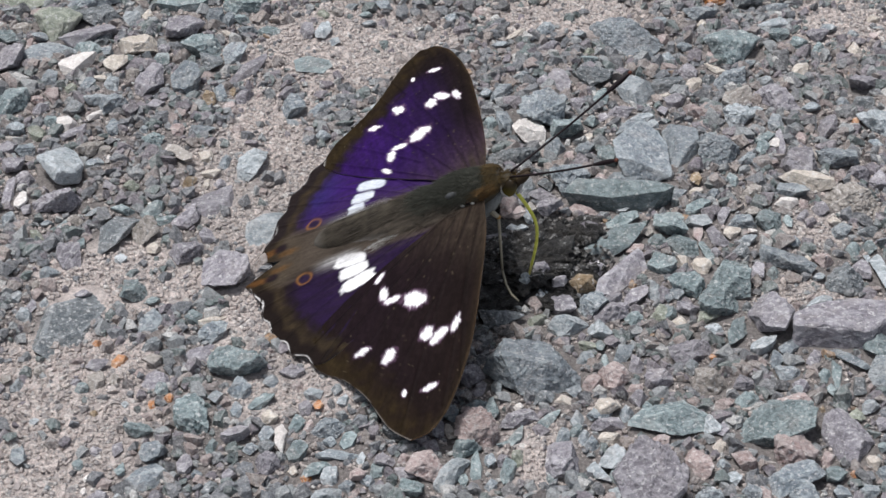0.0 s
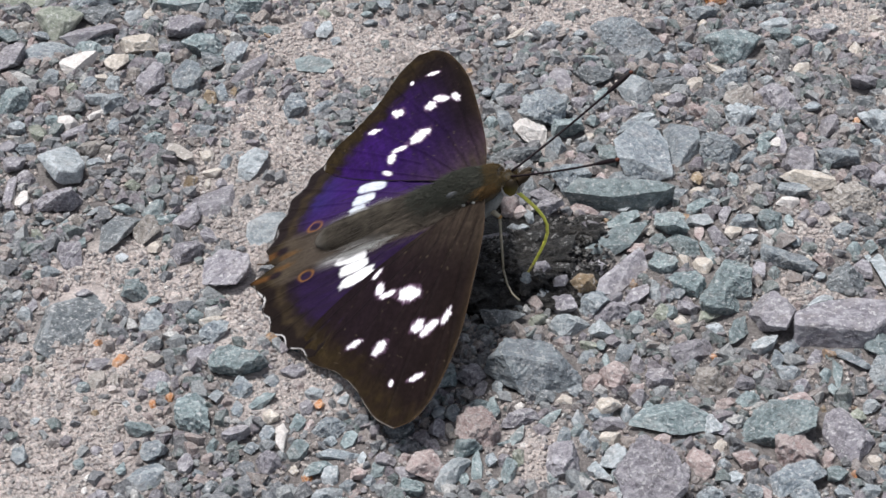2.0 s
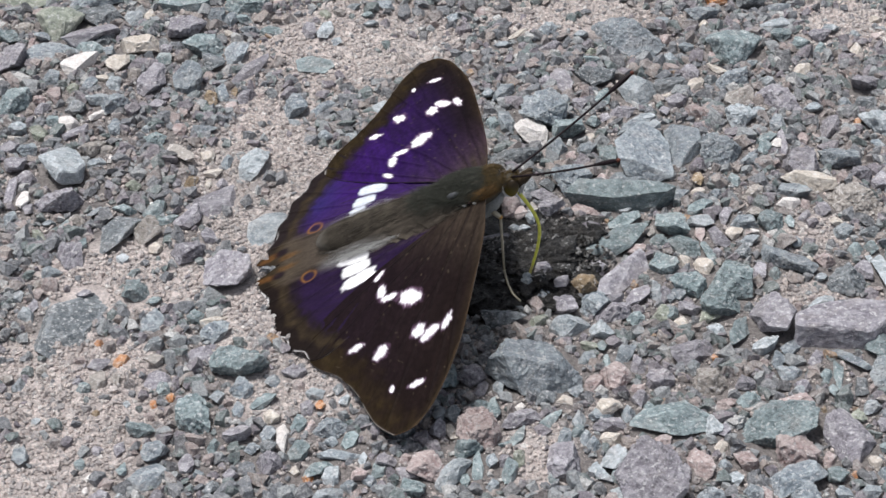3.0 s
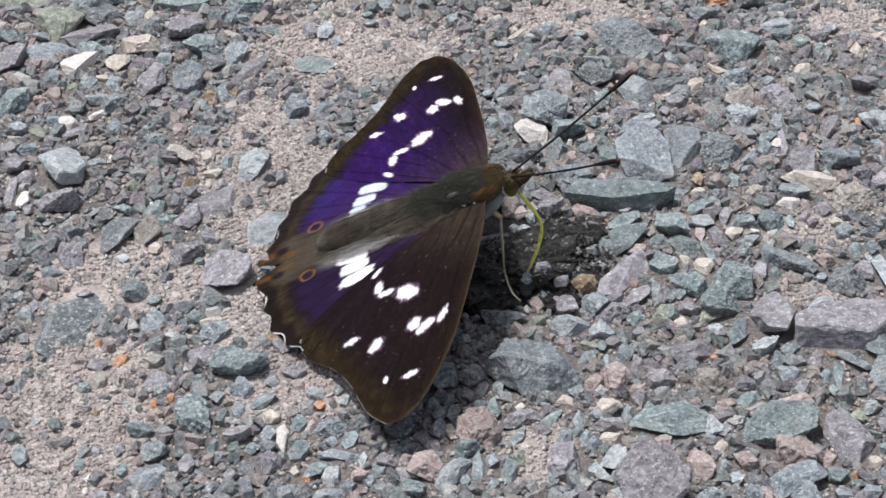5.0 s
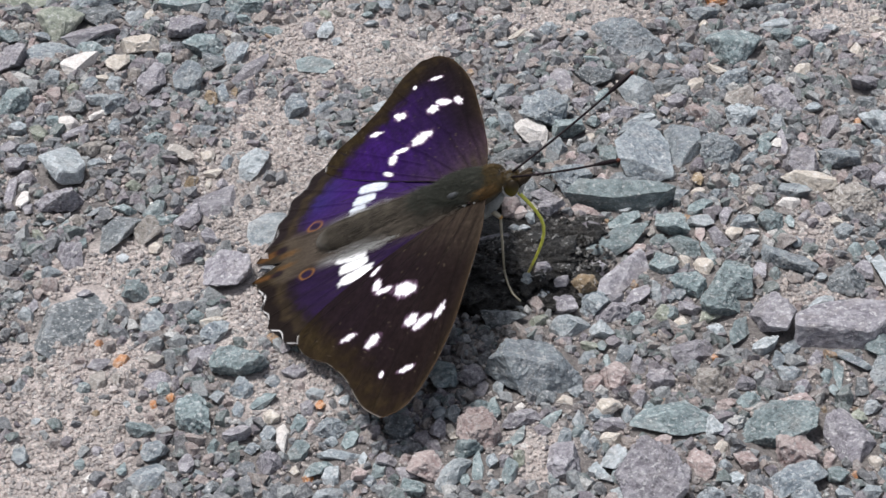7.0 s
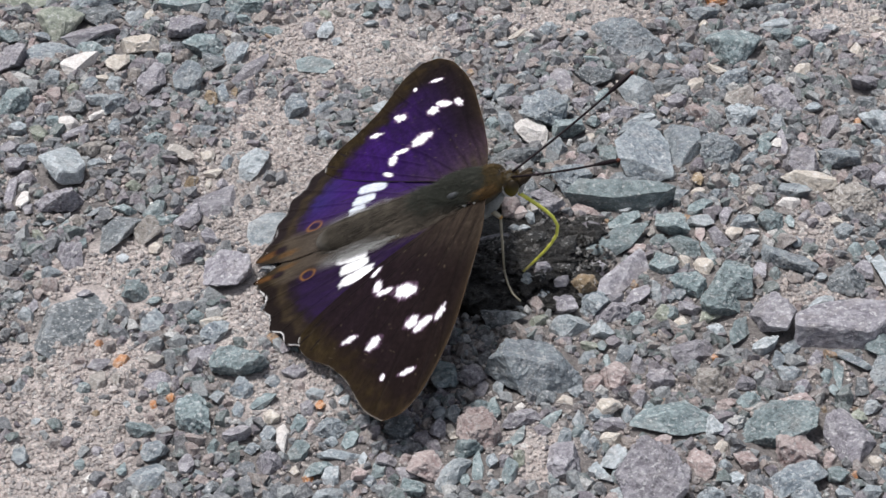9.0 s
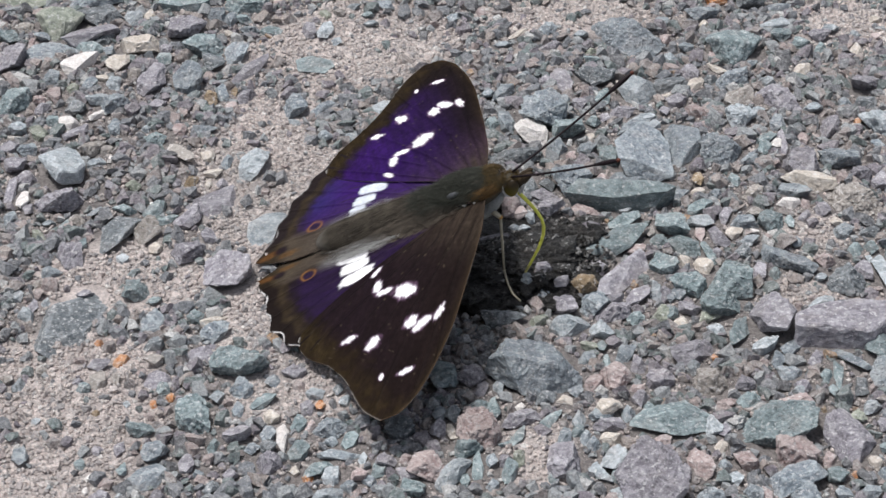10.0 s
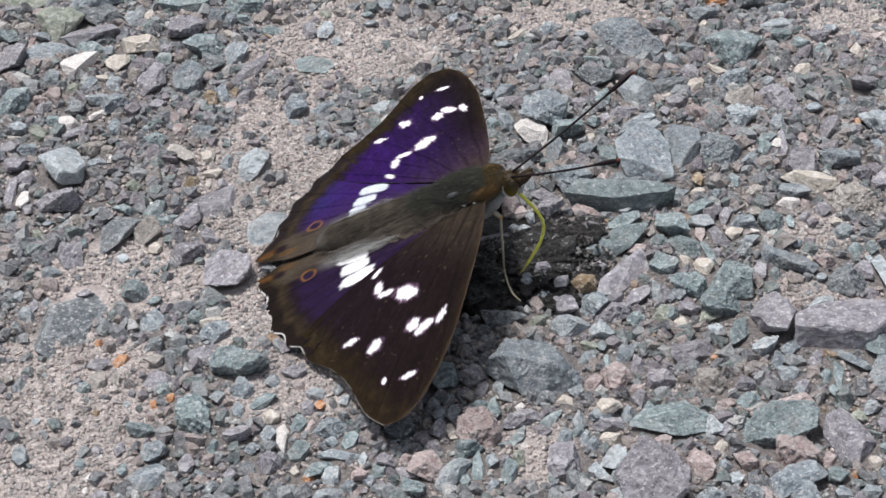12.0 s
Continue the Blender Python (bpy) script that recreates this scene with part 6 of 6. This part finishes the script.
def down_sheet():
    """The sheet of long hairs that slopes from the near side of the abdomen to the wing, its outer edge ragged."""
    nd, nk = 110, 40
    verts, tint, faces = [], [], []
    for i in range(nd):
        part_way = i / (nd - 1)
        d = 4.0 + 21.5 * part_way
        swell = math.sin(math.pi * min(1.0, (d - 2.5) / 24.0)) ** 0.6
        reach = 3.6 * swell + 0.9 * float(value_noise(np.array([d * 1.1]), np.array([0.5]), 61)[0]) + 0.15 * float(value_noise(np.array([d * 2.0]), np.array([3.5]), 62)[0])
        for j in range(nk):
            k = j / (nk - 1)
            lock = float(value_noise(np.array([d * 0.22 + k * 1.5]), np.array([k * 13.0]), 63)[0])
            end = 19.5 + 6.5 * float(value_noise(np.array([k * 9.0]), np.array([7.5]), 64)[0]) - 3.0 * (0.5 - k) ** 2
            d = 4.0 + (end - 4.0) * part_way
            fade = (1.0 - part_way ** 3)
            top = -0.5 + (d - 4) / 21 + 1.95 * fade
            verts.append(along(d, top * math.cos(k * math.pi / 2) ** 0.8 - 0.45 * k + 0.08 * (lock - 0.5) * (1 - k), 0.3 - (reach + 0.9) * k) * MM)
            c = np.array((0.082, 0.070, 0.057)) * (0.35 + 1.15 * lock) * (0.4 + 0.6 * min(1.0, d / 16)) * (0.85 + 0.4 * k)
            white = max(0.0, 1 - abs(d - 18.5) / 5.5) * max(0.0, (k - 0.6) / 0.4) ** 0.8 * (0.5 + 1.0 * lock)
            c = c + (np.array((0.46, 0.46, 0.47)) - c) * min(0.85, white)
            tint.append((*c, 1.0))
    for i in range(nd - 1):
        for j in range(nk - 1):
            v = i * nk + j
            faces.append((v, v + 1, v + nk + 1, v + nk))
    me = bpy.data.meshes.new("down")
    me.from_pydata(verts, [], faces)
    me.polygons.foreach_set("use_smooth", [True] * len(me.polygons))
    me.attributes.new("pattern", "FLOAT_COLOR", "POINT").data.foreach_set("color", np.array(tint).ravel())
    me.materials.append(ABDOMEN)
    ob = new("down", me)
    ob.parent = abdomen
    return tagged(ob, "sheet of taupe hairs combed towards the tail")


def combed(rng):
    d, k = rng.uniform(2, 22), rng.random()
    return along(d, (1.35 + d / 21) * math.cos(k * math.pi / 2) ** 0.8, 0.3 - 4.6 * k), BACK + Vector((0, rng.gauss(-0.08, 0.08), 0)) + UP * rng.uniform(0.0, 0.06)


down_sheet()
part("fur", hairs(900, combed, 4.2, 0.012, 33), FUR, abdomen, "long taupe hairs combed towards the tail")


def fold_down(s):
    def place(rng):
        d = rng.triangular(2, 23, 15)
        return along(d, 0.12, s * rng.triangular(1.6, 4.4, 2.4)), BACK + Vector((0, s * 0.12 + rng.gauss(0, 0.2), 0)) + UP * rng.uniform(0.0, 0.2)
    return place


for s in (-1, 1):
    part("wing_down", hairs(700 if s < 0 else 1500, fold_down(s), 2.8, 0.014, 6 + s), FUR, abdomen, "soft pale hairs over the wing fold")

for s in (-1, 1):
    part("wing_down", hairs(900 if s < 0 else 120, lambda rng: (along(rng.triangular(11.5, 21.0, 18.0), 0.26, s * rng.gauss(3.9, 0.7)), BACK + Vector((0, s * rng.gauss(-0.08, 0.08), 0)) + UP * rng.uniform(0.0, 0.08)), 3.4, 0.012, 21 + s), PALE, abdomen, "long white hairs from the wing band")

head = part("head", ball((1.5, 1.35, 1.35), (4.0, 0, ROOT + 0.9), 10, 0.04, 2, 4), THORAX, butterfly, "small furry brown head")
part("crown", hairs(420, lambda rng: (Vector((4.0 + rng.uniform(-1.4, 0.9), rng.uniform(-1.1, 1.1), ROOT + 1.9 + rng.uniform(-0.5, 0.2))), Vector((0.5, rng.uniform(-0.5, 0.5), 0.6))), 0.9, 0.04, 8), TAWNY, head, "tawny hairs on the head")
for s in (-1, 1):
    part("eye", ball((1.0, 0.55, 1.45), (4.25, s * 0.98, ROOT + 0.72), 12, 0.0, 1, 1), EYE_SKIN, head, "olive-green compound eye")
    part("eye_rim", tube([(3.45 + 0.95 * (1 - math.cos(u)) - 0.35, s * 1.42, ROOT + 0.95 - 1.25 * math.sin(u)) for u in (-0.4, 0.0, 0.4, 0.8, 1.2, 1.6)], [0.05, 0.12, 0.14, 0.14, 0.1, 0.05], 6), PALE, head, "white rim below the eye")
    part("palp", ball((1.9, 0.42, 0.62), (5.7, s * 0.42, ROOT + 1.7), -50, 0.08, 2, 7), PALP, head, "brown pointed palp")
    part("cheek", ball((0.28, 0.3, 1.1), (5.65, s * 0.62, ROOT + 0.55), 18, 0.05, 2, 8), PALE, head, "white scales below the palp")


def antenna(base, tip, bow, label):
    base, tip = Vector(base), Vector(tip)
    pts = [base.lerp(tip, k / 20) + Vector((0, 0, math.sin(k / 20 * math.pi) * bow)) for k in range(21)]
    ob = part("antenna", tube(pts[:17], [0.18] + [0.155] * 15 + [0.18], 8), HORN, butterfly, label)
    end = [pts[16].lerp(pts[20], k / 8) for k in range(9)]
    part("club", tube(end, [0.18, 0.24, 0.3, 0.33, 0.35, 0.35, 0.33, 0.27, 0.12], 8), HORN, ob, "thickened dark club")
    part("tip", ball((0.30, 0.28, 0.28), tip, 0, 0, 1, 1, 2), RUST, ob, "rust-coloured tip")
    return ob


antenna((4.3, 0.55, ROOT + 2.3), (19.6, 7.7, ROOT + 14.0), -0.35, "thin straight dark antenna")
antenna((4.3, -0.55, ROOT + 2.3), (17.7, -10.5, ROOT + 13.5), -0.3, "thin straight dark antenna")


def leg(points, label):
    """Thigh, shin and foot; the shin and foot stand on the ground."""
    ob = part("leg", tube(points[0:2], [0.42, 0.30], 8), LEG, butterfly, label)
    part("knee", ball((0.33, 0.33, 0.33), points[1], 0, 0.1, 2, 2, 2), JOINT, ob, "amber joint")
    part("shin", tube([points[1], Vector(points[1]).lerp(Vector(points[2]), 0.5), points[2]], [0.22, 0.21, 0.17], 8), LEG, ob)
    part("foot", tube(points[2:], [0.17, 0.16, 0.14, 0.11], 8), LEG, ob)
    return ob


leg([(1.8, -1.4, 14.0), (2.9, -1.5, 13.1), (3.6, -2.9, 4.9), (4.2, -4.9, 4.1), (5.0, -6.7, 3.9), (6.0, -7.4, 3.4)], "pale thin jointed leg standing on the gravel")
leg([(-1.6, -1.2, 12.0), (-1.6, -2.4, 9.0), (-2.0, -3.0, 2.6), (-2.4, -3.4, 1.6), (-3.0, -4.0, 1.2), (-3.4, -4.4, 1.2)], "pale thin jointed leg standing on the gravel")
leg([(0.6, 1.4, 13.0), (0.2, 2.4, 10.0), (-0.6, 3.4, 4.0), (-0.8, 3.8, 2.4), (-0.4, 4.2, 1.4), (0.0, 4.6, 0.4)], "pale thin jointed leg standing on the gravel")
leg([(-1.6, 1.2, 12.0), (-2.2, 3.0, 9.0), (-3.2, 4.4, 2.0), (-3.6, 5.0, 0.8), (-4.0, 5.5, 0.2), (-4.4, 5.8, 0.0)], "pale thin jointed leg standing on the gravel")

# proboscis: short rigid links from the mouth to the tip
LINKS = 12
TIP_SIDE, TIP_HEIGHT = -1.2, 2.0
MOUTH = Vector((5.3, -0.1, ROOT - 0.75))
LINK = 1.45
links = []
for k in range(LINKS):
    r0, r1 = 0.285 - 0.009 * k, 0.285 - 0.009 * (k + 1)
    ob = part("proboscis_link", tube([(0, 0, -0.12), (0, 0, 0), (0, 0, LINK * 0.5), (0, 0, LINK), (0, 0, LINK + 0.12)], [r0 * 0.8, r0, (r0 + r1) / 2, r1, r1 * 0.8], 8), LIME if k < LINKS - 2 else TUBE_END, butterfly,
              "yellow-green drinking tube" if k < LINKS - 2 else "tan end of the drinking tube")
    links.append(ob)


# ---- what moves ----
def link_poses(bend, tip):
    """Poses of the links along the bent tube for the place of its bend and of its tip (x forward, mm)."""
    a, c = MOUTH, Vector((tip, TIP_SIDE, TIP_HEIGHT))
    mid = Vector((bend, -0.2, 10.3))
    knob = (mid - (a + c) * 0.13625) / 0.7275
    one, two = a.lerp(knob, 0.97), c.lerp(knob, 0.97)
    fine = [a * (1 - u) ** 3 + one * 3 * u * (1 - u) ** 2 + two * 3 * u * u * (1 - u) + c * u ** 3 for u in (i / 120 for i in range(121))]
    dist = [0.0]
    for p, q in zip(fine, fine[1:]):
        dist.append(dist[-1] + (q - p).length)
    out = []
    for k in range(LINKS):
        ends = []
        for want in (dist[-1] * k / LINKS, dist[-1] * (k + 1) / LINKS):
            i = min(max(j for j in range(121) if dist[j] <= want + 1e-9), 119)
            f = (want - dist[i]) / (dist[i + 1] - dist[i])
            ends.append(fine[i].lerp(fine[i + 1], f))
        d = ends[1] - ends[0]
        out.append(Matrix.Translation(ends[0] * MM) @ d.to_track_quat("Z", "Y").to_matrix().to_4x4())
    return out


def about(place, swing):
    """A swing about a hinge on the body: the hindwing follows the forewing that lies on it."""
    hinge = Matrix.Translation(Vector(place) * MM)
    return hinge @ wing_pose((0, 0, 0), Matrix.Identity(3), swing) @ hinge.inverted()


def motions():
    """The wings beat a little and settle, and the drinking tube probes the wet lump."""
    swings = {"near": [(0, 5.1, 2.0, 6.4), (0.1, 4.1, 1.7, 6.1), (0.2, 3.5, 1.4, 5.5), (0.3, 2.8, 1.0, 5.1), (0.4, 0.4, 1.3, 3.6), (0.5, -0.9, 1.1, 3.2), (0.6, 1.3, 0.7,
                       4.2), (0.7, 4.2, 0.2, 5.1), (0.8, 5.4, 0.1, 5.6), (0.9, 5.6, 0.4, 5.4), (1, 5.8, 0.7, 5.3)]
              + [(1.2, 4.3, 0.6, 4.8), (1.4, 2.8, 0.5, 3.8), (1.5, 2.4, 0.4, 3.4), (1.6, 1.4, 0.7, 2.9), (1.8, 3.0, 0.3, 3.4), (2, 1.9, 0.7, 2.5), (2.2, 4.2, -0.0,
                 2.9), (2.5, 4.6, -0.2, 2.7), (3, 4.1, -0.4, 2.2), (5, 0.7, 0.0, 0.8), (5.5, 0.5, 0.2, 0.5), (6, 0.1, 0.2, 0.1), (6.5, 0.0, 0.0, 0.0), (7, -1.0, 0.3,
                 -0.2), (9, -0.1, -0.2, -0.1), (9.5, -0.5, -0.2, -0.2), (10, -0.3, -0.7, -0.5), (10.5, -0.3, -0.4, -0.5), (11, -1.0, -0.6, -0.6), (11.5, -1.7, -0.4,
                 -1.0), (12, 1.2, -0.6, 0.2)],
              "far": [(0, 3.1, -0.4, 0.1), (0.1, 3.2, -0.7, 0.3), (0.2, 3.4, -1.0, 0.4), (0.3, 3.7, -1.2, 0.7), (0.4, 4.6, -1.3, 1.2), (0.5, 5.1, -1.5, 1.3), (0.6, 4.2,
                       -1.5, 0.7), (0.7, 2.2, -1.8, 0.3), (0.8, 0.4, -2.0, -0.1), (0.9, 0.8, -1.5, 0.0), (1, 1.5, -1.0, 0.2)]
              + [(1.2, 1.7, -1.1, 0.5), (1.4, 1.8, -1.2, 0.3), (1.5, 2.3, -1.1, 0.6), (1.6, 2.3, -1.1, 0.8), (1.8, 2.1, -1.0, 0.5), (2, 2.0, -0.8, 0.7), (2.2, 0.5,
                 -0.9, 0.5), (2.5, 0.1, -0.5, 0.2), (3, -0.2, -0.3, 0.4), (5, 0.4, -0.3, 0.2), (5.5, 0.2, -0.2, 0.1), (6, 0.0, 0.0, 0.0), (6.5, 0.0, 0.0, 0.0), (7,
                 0.4, -0.1, 0.0), (9, -0.4, 0.3, -0.2), (9.5, -0.5, -0.1, -0.6), (10, -0.9, 0.2, -0.5), (10.5, -0.7, 0.1, -0.5), (11, -0.5, -0.1, -0.5), (11.5, 0.2,
                 -0.1, -0.1), (12, -3.3, 0.6, -2.0)]}
    for side, rows in swings.items():
        fore, fore_at, fore_turn, hind, hind_at, hind_turn = SIDES[side]
        walk(fore, [(t, wing_pose(fore_at, fore_turn, w)) for t, *w in rows])
        walk(hind, [(t, about(fore_at, [HIND_SHARE * v for v in w]) @ wing_pose(hind_at, hind_turn, (0, 0, 0))) for t, *w in rows])
    # seconds, forward place of the bend and of the tip
    early = [(0, 8.1, 7.1), (0.2, 9.4, 7.9), (0.4, 10.0, 7.7), (0.6, 9.4, 7.8), (0.8, 9.1, 8.5), (1, 8.6, 6.7), (1.2, 8.9, 6.7), (1.4, 8.1, 6.7), (1.6, 8.6, 6.7),
             (1.8, 8.3, 6.9), (2, 9.4, 6.5), (2.2, 8.1, 6.7), (2.4, 8.1, 6.8), (2.6, 8.2, 6.8), (2.8, 8.2, 6.7), (3, 8.2, 6.9), (3.2, 8.3, 7.0)]
    middle = [(3.8, 9.2, 6.4), (4.2, 8.3, 6.8), (4.8, 8.8, 6.4), (5, 8.5, 6.4), (5.1, 8.5, 6.4), (5.2, 10.3, 5.8), (5.3, 8.5, 6.4), (5.4, 8.3, 6.6), (5.5, 9.8,
             6.4), (5.6, 8.8, 6.7), (5.8, 10.2, 6.2), (6, 8.5, 6.8), (6.2, 9.4, 6.4), (6.4, 8.5, 6.4), (6.5, 10.4, 5.5), (6.6, 8.4, 6.6), (6.8, 10.4, 5.6), (7,
             8.8, 6.5), (7.2, 8.6, 5.8), (7.8, 9.7, 6.0)]
    late = [(8.3, 8.6, 6.5), (8.8, 8.8, 6.4), (9, 10.7, 5.2), (9.2, 8.7, 6.4), (9.4, 9.0, 6.0), (9.5, 8.8, 6.1), (9.6, 9.8, 6.0), (9.8, 8.9, 5.3), (10, 8.8, 6.0),
             (10.2, 9.1, 6.0), (10.5, 9.7, 6.2), (10.8, 10.7, 5.8), (11, 9.2, 5.2), (11.2, 8.9, 5.2), (11.5, 9.1, 7.2), (11.8, 11.0, 6.2), (12, 8.8, 5.4)]
    poses = [(t, link_poses(b, c)) for t, b, c in early + middle + late]
    for k, ob in enumerate(links):
        walk(ob, [(t, p[k]) for t, p in poses])


HIND_SHARE = 0.9
motions()
